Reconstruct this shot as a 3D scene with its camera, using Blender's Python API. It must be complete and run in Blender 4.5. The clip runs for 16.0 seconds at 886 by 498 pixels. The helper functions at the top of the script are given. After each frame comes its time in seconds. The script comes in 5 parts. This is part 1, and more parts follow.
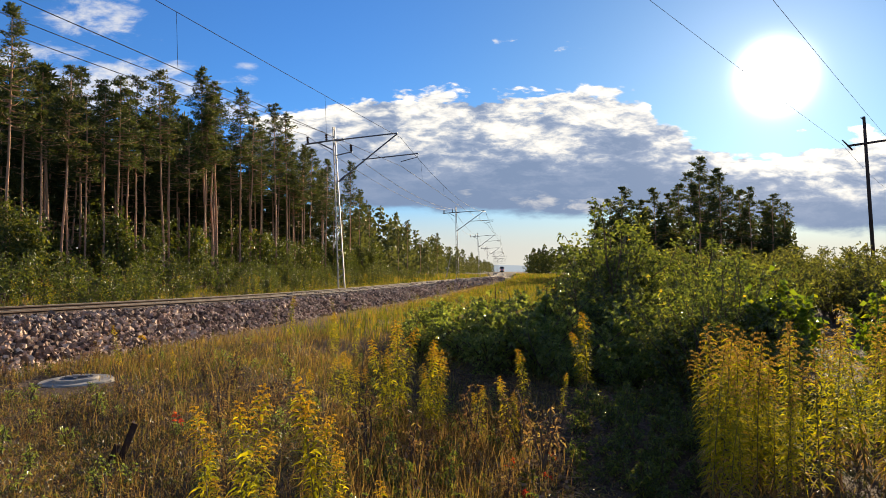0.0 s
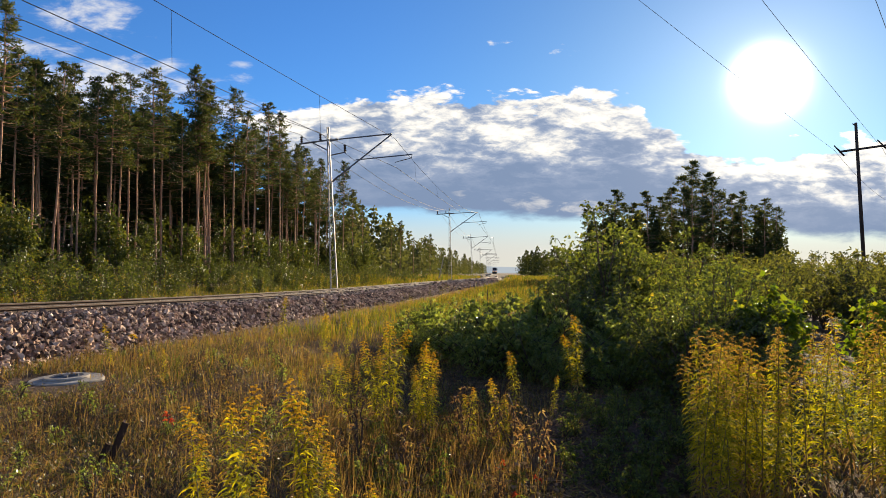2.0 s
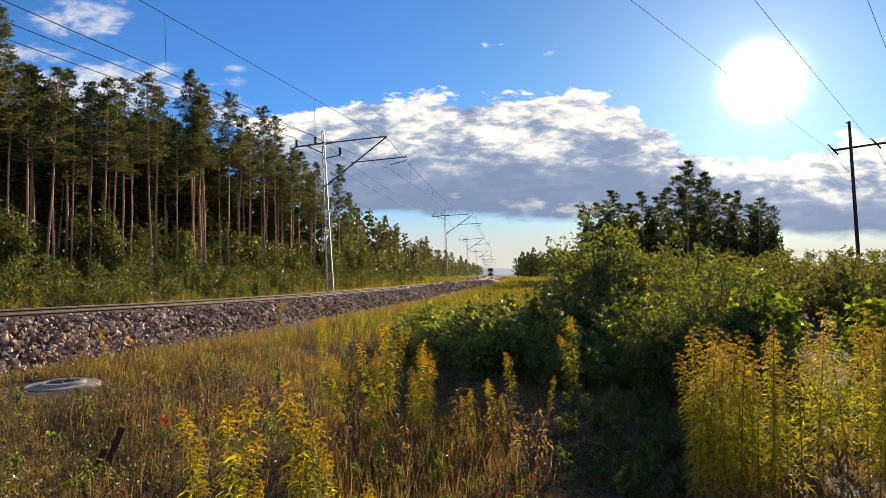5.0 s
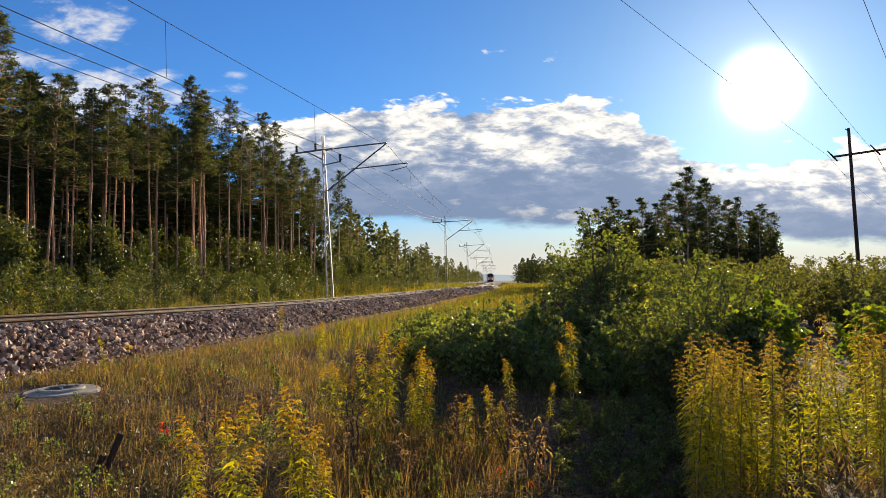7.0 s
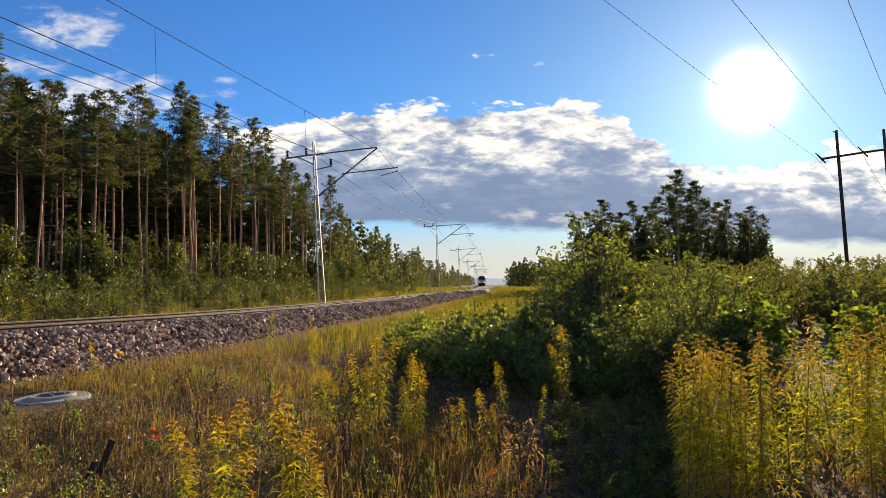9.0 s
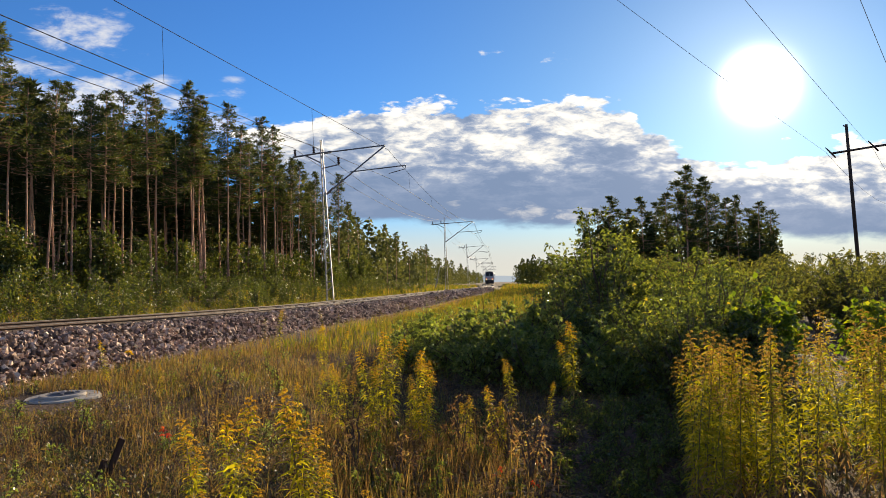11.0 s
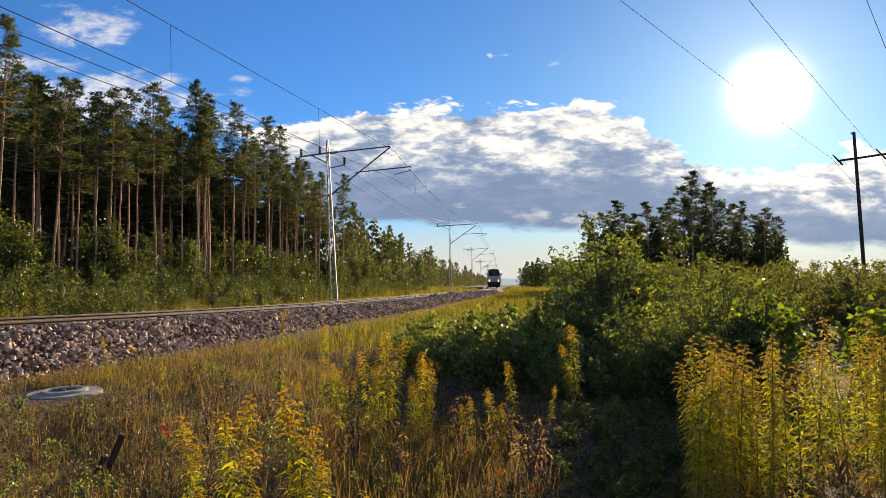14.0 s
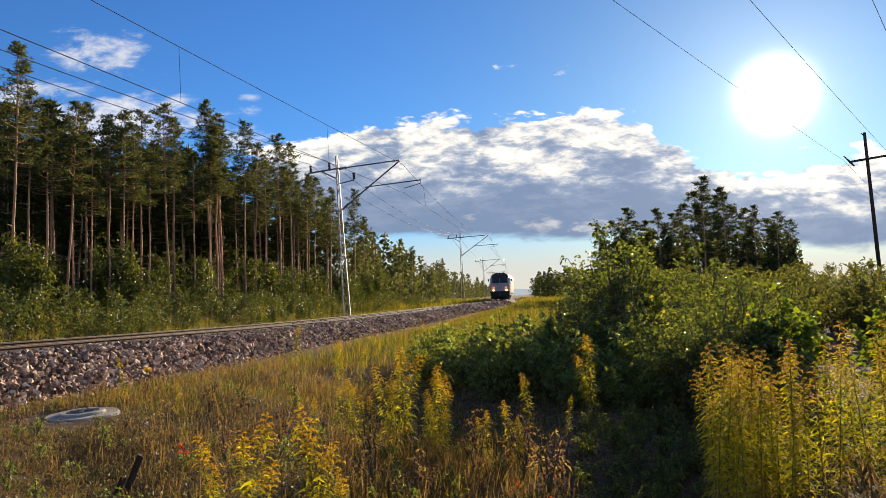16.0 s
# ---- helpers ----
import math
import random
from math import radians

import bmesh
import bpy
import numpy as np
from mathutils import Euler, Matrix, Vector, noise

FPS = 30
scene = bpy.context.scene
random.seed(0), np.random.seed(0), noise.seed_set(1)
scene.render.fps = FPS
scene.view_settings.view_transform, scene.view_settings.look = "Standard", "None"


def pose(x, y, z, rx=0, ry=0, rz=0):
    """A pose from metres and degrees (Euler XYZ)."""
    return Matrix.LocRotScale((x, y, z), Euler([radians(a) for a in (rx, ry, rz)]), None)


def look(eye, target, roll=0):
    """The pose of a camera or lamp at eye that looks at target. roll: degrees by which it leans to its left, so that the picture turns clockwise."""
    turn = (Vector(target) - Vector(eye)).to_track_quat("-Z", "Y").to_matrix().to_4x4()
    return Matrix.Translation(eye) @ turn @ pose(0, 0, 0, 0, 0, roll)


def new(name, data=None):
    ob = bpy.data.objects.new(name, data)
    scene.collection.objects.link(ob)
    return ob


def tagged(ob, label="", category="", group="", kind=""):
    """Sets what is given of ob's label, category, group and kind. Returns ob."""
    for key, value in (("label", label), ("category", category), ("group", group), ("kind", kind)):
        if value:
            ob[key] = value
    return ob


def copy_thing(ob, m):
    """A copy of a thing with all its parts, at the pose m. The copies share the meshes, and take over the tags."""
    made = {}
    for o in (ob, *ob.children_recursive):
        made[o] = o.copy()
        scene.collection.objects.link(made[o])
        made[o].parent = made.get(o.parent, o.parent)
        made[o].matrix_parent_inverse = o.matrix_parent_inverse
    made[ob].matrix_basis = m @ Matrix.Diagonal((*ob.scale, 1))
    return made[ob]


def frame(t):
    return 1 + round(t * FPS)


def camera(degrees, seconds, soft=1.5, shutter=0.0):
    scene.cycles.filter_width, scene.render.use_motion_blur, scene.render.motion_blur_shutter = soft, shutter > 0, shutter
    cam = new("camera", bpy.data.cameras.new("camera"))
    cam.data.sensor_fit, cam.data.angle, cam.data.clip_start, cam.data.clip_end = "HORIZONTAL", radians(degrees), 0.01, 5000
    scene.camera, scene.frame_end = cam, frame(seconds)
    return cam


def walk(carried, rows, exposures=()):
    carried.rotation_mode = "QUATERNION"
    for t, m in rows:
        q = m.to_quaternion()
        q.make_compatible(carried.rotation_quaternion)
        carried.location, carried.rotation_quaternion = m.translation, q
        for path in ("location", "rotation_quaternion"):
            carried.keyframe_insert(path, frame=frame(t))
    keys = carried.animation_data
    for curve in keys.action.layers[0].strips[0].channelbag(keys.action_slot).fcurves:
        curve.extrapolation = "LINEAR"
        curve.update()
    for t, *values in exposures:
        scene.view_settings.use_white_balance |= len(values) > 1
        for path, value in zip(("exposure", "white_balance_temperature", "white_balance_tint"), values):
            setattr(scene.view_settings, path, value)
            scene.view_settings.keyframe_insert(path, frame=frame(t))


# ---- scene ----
# ---------------------------------------------------------------- camera
cam = camera(61.3, 16.0, soft=0.6)
EXPOSURE, KELVIN = 0.88, 7650
# seconds, x, y, z, pitch, roll, yaw
PATH = [
    (0, 0.000, 0.000, 1.500, 1.750, 0.300, 0.000),
    (0.5, -0.004, -0.010, 1.502, 1.782, 0.098, -0.231),
    (1, -0.003, -0.012, 1.503, 1.601, -0.101, -0.378),
    (1.5, 0.002, -0.012, 1.506, 1.611, -0.170, -0.508),
    (2, 0.002, -0.019, 1.510, 1.824, -0.266, -0.552),
    (2.5, 0.005, -0.025, 1.509, 1.725, -0.181, -0.920),
    (3, -0.001, -0.016, 1.507, 1.873, -0.016, -0.504),
    (3.5, -0.001, -0.017, 1.504, 1.615, -0.180, -0.751),
    (4, 0.005, -0.022, 1.504, 1.794, 0.262, -0.936),
    (6.5, 0.008, -0.032, 1.502, 2.174, 0.232, -0.749),
    (7, 0.015, -0.036, 1.504, 2.465, 0.259, -0.832),
    (7.5, 0.019, -0.052, 1.501, 2.703, 0.538, -0.889),
    (8, 0.014, -0.064, 1.504, 2.672, 0.244, -1.276),
    (8.5, 0.018, -0.069, 1.501, 2.711, 0.441, -1.448),
    (9, 0.021, -0.065, 1.500, 2.773, 0.677, -1.457),
    (11.5, 0.033, -0.050, 1.497, 2.472, 1.015, -0.754),
    (12, 0.047, -0.057, 1.499, 2.362, 0.791, -0.975),
    (12.5, 0.046, -0.057, 1.497, 2.622, 0.883, -0.921),
    (13, 0.044, -0.035, 1.494, 2.701, 1.124, -0.652),
    (13.5, 0.043, -0.030, 1.494, 2.931, 0.852, -0.252),
    (14, 0.044, -0.044, 1.493, 2.745, 0.142, -0.485),
    (14.5, 0.049, -0.056, 1.498, 2.922, 0.615, -0.807),
    (15, 0.045, -0.044, 1.494, 3.072, 1.013, -0.362),
    (15.5, 0.039, -0.039, 1.498, 3.452, 1.342, 0.163),
    (16, 0.038, -0.050, 1.500, 3.695, 1.614, 0.454),
]
walk(cam, [(t, pose(x, y, z, 90 + p, r, w)) for t, x, y, z, p, r, w in PATH], exposures=[(0, EXPOSURE, KELVIN, 10), (16, EXPOSURE, KELVIN, 10)])

# ---------------------------------------------------------------- world and sun
SUN_AZ, SUN_EL = 24.2, 13.4
SUN_DIR = Vector((math.sin(radians(SUN_AZ)) * math.cos(radians(SUN_EL)), math.cos(radians(SUN_AZ)) * math.cos(radians(SUN_EL)), math.sin(radians(SUN_EL))))


class Nodes:
    """Short hand for node trees."""

    def __init__(self, tree):
        self.tree = tree
        tree.nodes.clear()

    def add(self, kind, inputs=None, **props):
        n = self.tree.nodes.new(kind)
        for k, v in props.items():
            if k == "operation":
                n.operation = v
            elif k == "use_clamp":
                n.use_clamp = v
            elif k == "interpolation_type":
                n.interpolation_type = v
            elif k == "data_type":
                n.data_type = v
            elif k == "blend_type":
                n.blend_type = v
            elif k == "feature":
                n.feature = v
        for k, v in (inputs or {}).items():
            self.put(n.inputs[k], v)
        return n

    def put(self, socket, v):
        if isinstance(v, bpy.types.NodeSocket):
            self.tree.links.new(v, socket)
        elif isinstance(v, bpy.types.Node):
            self.tree.links.new(v.outputs[0], socket)
        else:
            socket.default_value = v

    def math(self, op, a, b=0.0, c=0.0, clamp=False):
        return self.add("ShaderNodeMath", {0: a, 1: b, 2: c}, operation=op, use_clamp=clamp).outputs[0]

    def step(self, v, lo, hi):
        n = self.add("ShaderNodeMapRange", {0: v, 1: lo, 2: hi, 3: 0.0, 4: 1.0}, interpolation_type="SMOOTHSTEP")
        return n.outputs[0]

    def mix(self, f, a, b, blend="MIX"):
        n = self.add("ShaderNodeMix", data_type="RGBA", blend_type=blend)
        self.put(n.inputs[0], f)
        self.put(n.inputs[6], a)
        self.put(n.inputs[7], b)
        return n.outputs[2]

    def noise(self, vec, scale, detail=4.0, rough=0.55, distort=0.0):
        return self.add("ShaderNodeTexNoise", {"Vector": vec, "Scale": scale, "Detail": detail, "Roughness": rough, "Distortion": distort}).outputs[0]

    def ramp(self, f, stops, interp="LINEAR"):
        n = self.add("ShaderNodeValToRGB", {0: f})
        n.color_ramp.interpolation = interp
        el = n.color_ramp.elements
        while len(el) < len(stops):
            el.new(0.5)
        for e, (p, c) in zip(el, stops):
            e.position, e.color = p, (*c, 1.0) if len(c) == 3 else c
        return n.outputs[0]


def build_world():
    world = bpy.data.worlds.new("sky")
    scene.world = world
    world.use_nodes = True
    n = Nodes(world.node_tree)
    d = n.add("ShaderNodeTexCoord").outputs["Generated"]
    air = n.add("ShaderNodeTexSky")
    air.sky_type, air.sun_disc, air.sun_elevation, air.sun_rotation = "NISHITA", False, radians(SUN_EL), radians(SUN_AZ)
    air.air_density, air.dust_density, air.ozone_density = 1.0, 0.15, 2.5
    sky = air.outputs[0]
    sep = n.add("ShaderNodeSeparateXYZ", {0: d})
    x, y, z = sep.outputs
    ya = n.math("MAXIMUM", n.math("ABSOLUTE", y), 0.08)
    u, v = n.math("DIVIDE", x, ya), n.math("DIVIDE", z, ya)
    dot = n.add("ShaderNodeVectorMath", {0: d, 1: tuple(SUN_DIR)}, operation="DOT_PRODUCT").outputs["Value"]
    ang = n.math("ARCCOSINE", n.math("MINIMUM", dot, 0.999999))
    tint = n.mix(n.step(ang, 0.08, 0.65), (0.36, 0.64, 1.0, 1), (0.25, 0.65, 1.26, 1))
    blue = n.mix(1.0, sky, tint, "MULTIPLY")
    blue = n.mix(1.0, blue, (0.12, 0.12, 0.12, 1), "MULTIPLY")
    base = n.mix(n.math("MULTIPLY", n.step(v, 0.115, 0.02), 0.88), blue, (0.64, 0.63, 0.65, 1))
    # flattened noise space, so that the banks lie in layers
    q = n.add("ShaderNodeCombineXYZ", {0: u, 1: n.math("MULTIPLY", v, 2.5), 2: 0.37}).outputs[0]
    big = n.noise(q, 5.0, 6.0, 0.6)
    fine = n.noise(q, 13.0, 7.0, 0.62, 0.2)
    det = n.noise(q, 34.0, 5.0, 0.6, 0.4)
    puff = n.add("ShaderNodeTexVoronoi", {"Vector": q, "Scale": 17.0, "Detail": 3.0, "Roughness": 0.6}, feature="SMOOTH_F1").outputs[0]
    lump = n.math("ADD", n.math("MULTIPLY", n.math("SUBTRACT", fine, 0.5), 0.085), n.math("MULTIPLY", n.math("SUBTRACT", 0.35, puff), 0.045))
    # the cumulus bank: its top and its base over the bearing
    k = n.add("ShaderNodeMapRange", {0: u, 1: -0.40, 2: 0.80, 3: 0.0, 4: 1.0}).outputs[0]
    top = n.math("MULTIPLY", n.ramp(k, [(0.05, (0.12,) * 3), (0.13, (0.54,) * 3), (0.26, (0.635,) * 3), (0.40, (0.61,) * 3), (0.555, (0.615,) * 3), (0.58, (0.53,) * 3), (0.625, (0.45,) * 3), (0.675, (0.40,) * 3), (0.83, (0.47,) * 3)], "EASE"), 0.4)
    low = n.math("MULTIPLY", n.ramp(k, [(0.0, (0.40,) * 3), (0.13, (0.36,) * 3), (0.21, (0.21,) * 3), (0.33, (0.185,) * 3), (0.5, (0.18,) * 3), (0.62, (0.16,) * 3), (0.80, (0.12,) * 3), (1.0, (0.11,) * 3)], "EASE"), 0.4)
    inside = n.math("ADD", n.math("ADD", n.math("SUBTRACT", top, v), lump), 0.020)
    under = n.math("ADD", n.math("SUBTRACT", v, low), n.math("MULTIPLY", n.math("SUBTRACT", fine, 0.52), 0.035))
    front = n.step(y, 0.05, 0.3)
    m1 = n.math("MULTIPLY", n.math("MULTIPLY", n.step(inside, -0.002, 0.010), n.step(under, -0.003, 0.012)), front)
    # light from above and behind: bright crowns, blue-grey bases
    rel = n.math("DIVIDE", n.math("SUBTRACT", v, low), n.math("MAXIMUM", n.math("SUBTRACT", top, low), 0.03))
    rough = n.math("ADD", 0.3, n.math("MULTIPLY", n.step(rel, 0.12, 0.6), 0.7))
    grain = n.math("ADD", n.math("MULTIPLY", n.math("SUBTRACT", fine, 0.5), 1.9), n.math("MULTIPLY", n.math("SUBTRACT", det, 0.5), 1.5))
    tone = n.math("ADD", n.math("ADD", n.math("MULTIPLY", n.math("SUBTRACT", rel, 0.10), 0.88), n.math("MULTIPLY", grain, rough)), n.math("MULTIPLY", n.math("SUBTRACT", big, 0.5), 0.7))
    tone = n.math("ADD", tone, n.math("MULTIPLY", n.step(u, 0.30, 0.5), 0.14))
    ccol = n.ramp(tone, [(0.08, (0.18, 0.275, 0.48)), (0.34, (0.255, 0.35, 0.56)), (0.52, (0.46, 0.54, 0.70)), (0.68, (0.74, 0.79, 0.87)), (0.85, (0.95, 0.98, 1.02)), (1.0, (1.08, 1.09, 1.10))])
    # loose scraps outside the view: unseen bright clouds added to lift the fill light
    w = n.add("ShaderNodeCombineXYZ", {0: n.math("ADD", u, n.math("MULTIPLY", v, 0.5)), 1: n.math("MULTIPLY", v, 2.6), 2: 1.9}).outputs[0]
    fill_cloud = n.noise(w, 4.6, 8.0, 0.6, 0.3)
    m2 = n.math("MULTIPLY", n.step(fill_cloud, 0.48, 0.66), 0.85)
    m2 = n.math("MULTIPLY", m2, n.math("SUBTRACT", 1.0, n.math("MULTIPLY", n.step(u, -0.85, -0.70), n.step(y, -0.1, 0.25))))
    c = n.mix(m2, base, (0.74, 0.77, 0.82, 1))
    # small scraps above the bank
    for (cu, cv, ru, rv) in ((0.163, 0.300, 0.030, 0.024), (0.095, 0.311, 0.042, 0.010)):
        du = n.math("DIVIDE", n.math("SUBTRACT", u, cu), ru)
        dv = n.math("DIVIDE", n.math("SUBTRACT", v, cv), rv)
        r = n.math("SQRT", n.math("ADD", n.math("MULTIPLY", du, du), n.math("MULTIPLY", dv, dv)))
        e = n.math("SUBTRACT", n.math("SUBTRACT", 1.0, r), n.math("MULTIPLY", n.math("SUBTRACT", 0.60, fine), 6.0))
        c = n.mix(n.math("MULTIPLY", n.math("MULTIPLY", n.step(e, -0.1, 0.9), front), 0.85), c, (0.95, 0.96, 0.97, 1))
    # thin veils and far heaps over the forest
    for (cu, cv, ru, rv, much) in ((-0.475, 0.345, 0.075, 0.030, 0.75), (-0.46, 0.255, 0.16, 0.060, 0.85), (-0.36, 0.279, 0.040, 0.012, 0.6), (-0.262, 0.279, 0.02, 0.006, 0.5), (-0.29, 0.222, 0.07, 0.02, 0.7), (-0.56, 0.30, 0.05, 0.02, 0.5)):
        du = n.math("DIVIDE", n.math("SUBTRACT", u, cu), ru)
        dv = n.math("DIVIDE", n.math("SUBTRACT", v, cv), rv)
        r = n.math("SQRT", n.math("ADD", n.math("MULTIPLY", du, du), n.math("MULTIPLY", dv, dv)))
        e = n.math("ADD", n.math("SUBTRACT", 0.8, r), n.math("MULTIPLY", n.math("SUBTRACT", fine, 0.5), 4.0))
        c = n.mix(n.math("MULTIPLY", n.math("MULTIPLY", n.step(e, -0.1, 1.0), front), much), c, (0.80, 0.84, 0.90, 1))
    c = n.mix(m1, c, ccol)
    # rents in the flat base of the bank
    for (cu, cv, ru, rv) in ((0.135, 0.093, 0.035, 0.012), (0.205, 0.088, 0.035, 0.013), (0.03, 0.105, 0.015, 0.006), (0.31, 0.080, 0.05, 0.014)):
        du = n.math("DIVIDE", n.math("SUBTRACT", u, cu), ru)
        dv = n.math("DIVIDE", n.math("SUBTRACT", v, cv), rv)
        r = n.math("SQRT", n.math("ADD", n.math("MULTIPLY", du, du), n.math("MULTIPLY", dv, dv)))
        e = n.math("ADD", n.math("SUBTRACT", 0.7, r), n.math("MULTIPLY", n.math("SUBTRACT", det, 0.5), 5.0))
        c = n.mix(n.math("MULTIPLY", n.math("MULTIPLY", n.step(e, -0.4, 1.5), front), 0.5), c, (0.86, 0.87, 0.90, 1))
    # brightness round the sun
    g1 = n.math("MULTIPLY", n.math("EXPONENT", n.math("MULTIPLY", n.math("POWER", n.math("DIVIDE", ang, 0.0255), 2.0), -1.0)), 9.0)
    g2 = n.math("MULTIPLY", n.math("EXPONENT", n.math("DIVIDE", ang, -0.075)), 0.42)
    glow = n.mix(1.0, c, n.mix(1.0, (1.0, 0.97, 0.90, 1), n.math("ADD", g1, g2), "MULTIPLY"), "ADD")
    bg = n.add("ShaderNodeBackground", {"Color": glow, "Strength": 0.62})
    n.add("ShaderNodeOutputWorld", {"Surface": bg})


build_world()
sun = new("sun", bpy.data.lights.new("sun", "SUN"))
sun.data.energy, sun.data.angle, sun.data.color = 5.0, radians(0.6), (1.0, 0.86, 0.66)
sun.matrix_world = look((0, 0, 60), Vector((0, 0, 60)) - SUN_DIR)


# ---------------------------------------------------------------- materials
def surface(name, build):
    m = bpy.data.materials.new(name)
    m.use_nodes = True
    n = Nodes(m.node_tree)
    out = n.add("ShaderNodeOutputMaterial")
    n.put(out.inputs["Surface"], build(n))
    return m


def bsdf(n, color, rough=0.8, metal=0.0, bump=None, strength=0.3, dist=0.02, spec=0.3):
    b = n.add("ShaderNodeBsdfPrincipled", {"Base Color": color, "Roughness": rough, "Metallic": metal, "Specular IOR Level": spec})
    if bump is not None:
        n.put(b.inputs["Normal"], n.add("ShaderNodeBump", {"Height": bump, "Strength": strength, "Distance": dist}).outputs[0])
    return b


def leafy(name, stops, through_color, amount=0.45, rough=0.55, spec=0.35):
    """Foliage: each leaf its own shade, and light that passes through it."""
    def build(n):
        isl = n.add("ShaderNodeNewGeometry").outputs["Random Per Island"]
        obr = n.add("ShaderNodeObjectInfo").outputs["Random"]
        f = n.math("ADD", n.math("MULTIPLY", isl, 0.8), n.math("MULTIPLY", obr, 0.2))
        col = n.ramp(f, stops)
        back = n.mix(1.0, col, through_color, "MULTIPLY")
        p = bsdf(n, col, rough, spec=spec)
        t = n.add("ShaderNodeBsdfTranslucent", {"Color": back})
        return n.add("ShaderNodeMixShader", {0: amount, 1: p.outputs[0], 2: t.outputs[0]}).outputs[0]
    return surface(name, build)


def noisy(name, stops, scale=6.0, rough=0.8, metal=0.0, bump=0.3, dist=0.01, detail=6.0, second=None, spec=0.3, stretch=(1, 1, 1)):
    """A surface with grain, and stains at a larger scale."""
    def build(n):
        co = n.add("ShaderNodeTexCoord").outputs["Object"]
        co = n.add("ShaderNodeMapping", {"Vector": co, "Scale": stretch}).outputs[0]
        a = n.noise(co, scale, detail, 0.6)
        b = n.noise(co, scale * 0.13, 3.0, 0.5)
        isl = n.add("ShaderNodeNewGeometry").outputs["Random Per Island"]
        obr = n.add("ShaderNodeObjectInfo").outputs["Random"]
        f = n.math("ADD", n.math("MULTIPLY", a, 0.6), n.math("MULTIPLY", b, 0.4))
        f = n.math("ADD", f, n.math("MULTIPLY", n.math("SUBTRACT", isl, 0.5), second or 0.0))
        f = n.math("ADD", f, n.math("MULTIPLY", n.math("SUBTRACT", obr, 0.5), 0.06))
        return bsdf(n, n.ramp(f, stops), rough, metal, a, bump, dist, spec).outputs[0]
    return surface(name, build)


def plain(name, color, rough=0.5, metal=0.0, emit=0.0, emit_color=None):
    def build(n):
        b = bsdf(n, (*color, 1), rough, metal)
        if emit:
            n.put(b.inputs["Emission Color"], (*(emit_color or color), 1))
            n.put(b.inputs["Emission Strength"], emit)
        return b.outputs[0]
    return surface(name, build)


def bark_build(n):
    co = n.add("ShaderNodeTexCoord").outputs["Object"]
    z = n.add("ShaderNodeSeparateXYZ", {0: co}).outputs[2]
    st = n.add("ShaderNodeMapping", {"Vector": co, "Scale": (9, 9, 2.2)}).outputs[0]
    a = n.noise(st, 2.2, 6.0, 0.65)
    low = n.ramp(a, [(0.3, (0.11, 0.072, 0.056)), (0.55, (0.29, 0.19, 0.15)), (0.8, (0.42, 0.31, 0.26))])
    high = n.ramp(a, [(0.3, (0.30, 0.15, 0.085)), (0.55, (0.54, 0.31, 0.19)), (0.8, (0.68, 0.45, 0.31))])
    zz = n.math("ADD", z, n.math("MULTIPLY", a, 4.0))
    return bsdf(n, n.mix(n.step(zz, 2.5, 9.0), low, high), 0.9, bump=a, strength=0.6, dist=0.03).outputs[0]


def ground_build(n):
    co = n.add("ShaderNodeTexCoord").outputs["Object"]
    a, b, c = n.noise(co, 9.0, 8.0, 0.65), n.noise(co, 0.55, 5.0, 0.6), n.noise(co, 55.0, 4.0, 0.6)
    f = n.math("ADD", n.math("MULTIPLY", a, 0.55), n.math("MULTIPLY", c, 0.45))
    dirt = n.ramp(f, [(0.32, (0.025, 0.017, 0.012)), (0.48, (0.09, 0.06, 0.042)), (0.58, (0.15, 0.105, 0.078)), (0.72, (0.26, 0.20, 0.16))])
    moss = n.ramp(f, [(0.3, (0.022, 0.028, 0.010)), (0.55, (0.075, 0.085, 0.026)), (0.75, (0.15, 0.145, 0.055))])
    return bsdf(n, n.mix(n.step(b, 0.52, 0.70), dirt, moss), 0.95, bump=f, strength=0.9, dist=0.05, spec=0.1).outputs[0]


BARK = surface("pine_bark", bark_build)
GROUND = surface("soil_and_moss", ground_build)
NEEDLE = leafy("pine_needles", [(0.0, (0.032, 0.050, 0.022)), (0.5, (0.062, 0.086, 0.034)), (0.85, (0.10, 0.118, 0.044)), (1.0, (0.16, 0.145, 0.06))], (1.7, 1.5, 0.6, 1), 0.35, 0.6, 0.2)
# darker copy of the needles: forest shade and backlight put into the colour
NEEDLE_SHADED = leafy("shaded_needles", [(0.0, (0.034, 0.048, 0.018)), (0.6, (0.065, 0.080, 0.026)), (1.0, (0.11, 0.11, 0.036))], (1.6, 1.5, 0.6, 1), 0.3, 0.6, 0.2)
SHRUB = leafy("shrub_leaves", [(0.0, (0.032, 0.044, 0.014)), (0.45, (0.070, 0.088, 0.024)), (0.8, (0.13, 0.145, 0.036)), (0.94, (0.21, 0.20, 0.045)), (1.0, (0.40, 0.25, 0.03))], (2.0, 2.0, 0.8, 1), 0.52, 0.32, 0.7)
WILLOW = leafy("willow_leaves", [(0.0, (0.030, 0.036, 0.012)), (0.5, (0.074, 0.082, 0.026)), (0.85, (0.135, 0.138, 0.044)), (1.0, (0.25, 0.22, 0.075))], (1.95, 1.85, 0.75, 1), 0.5, 0.42, 0.5)
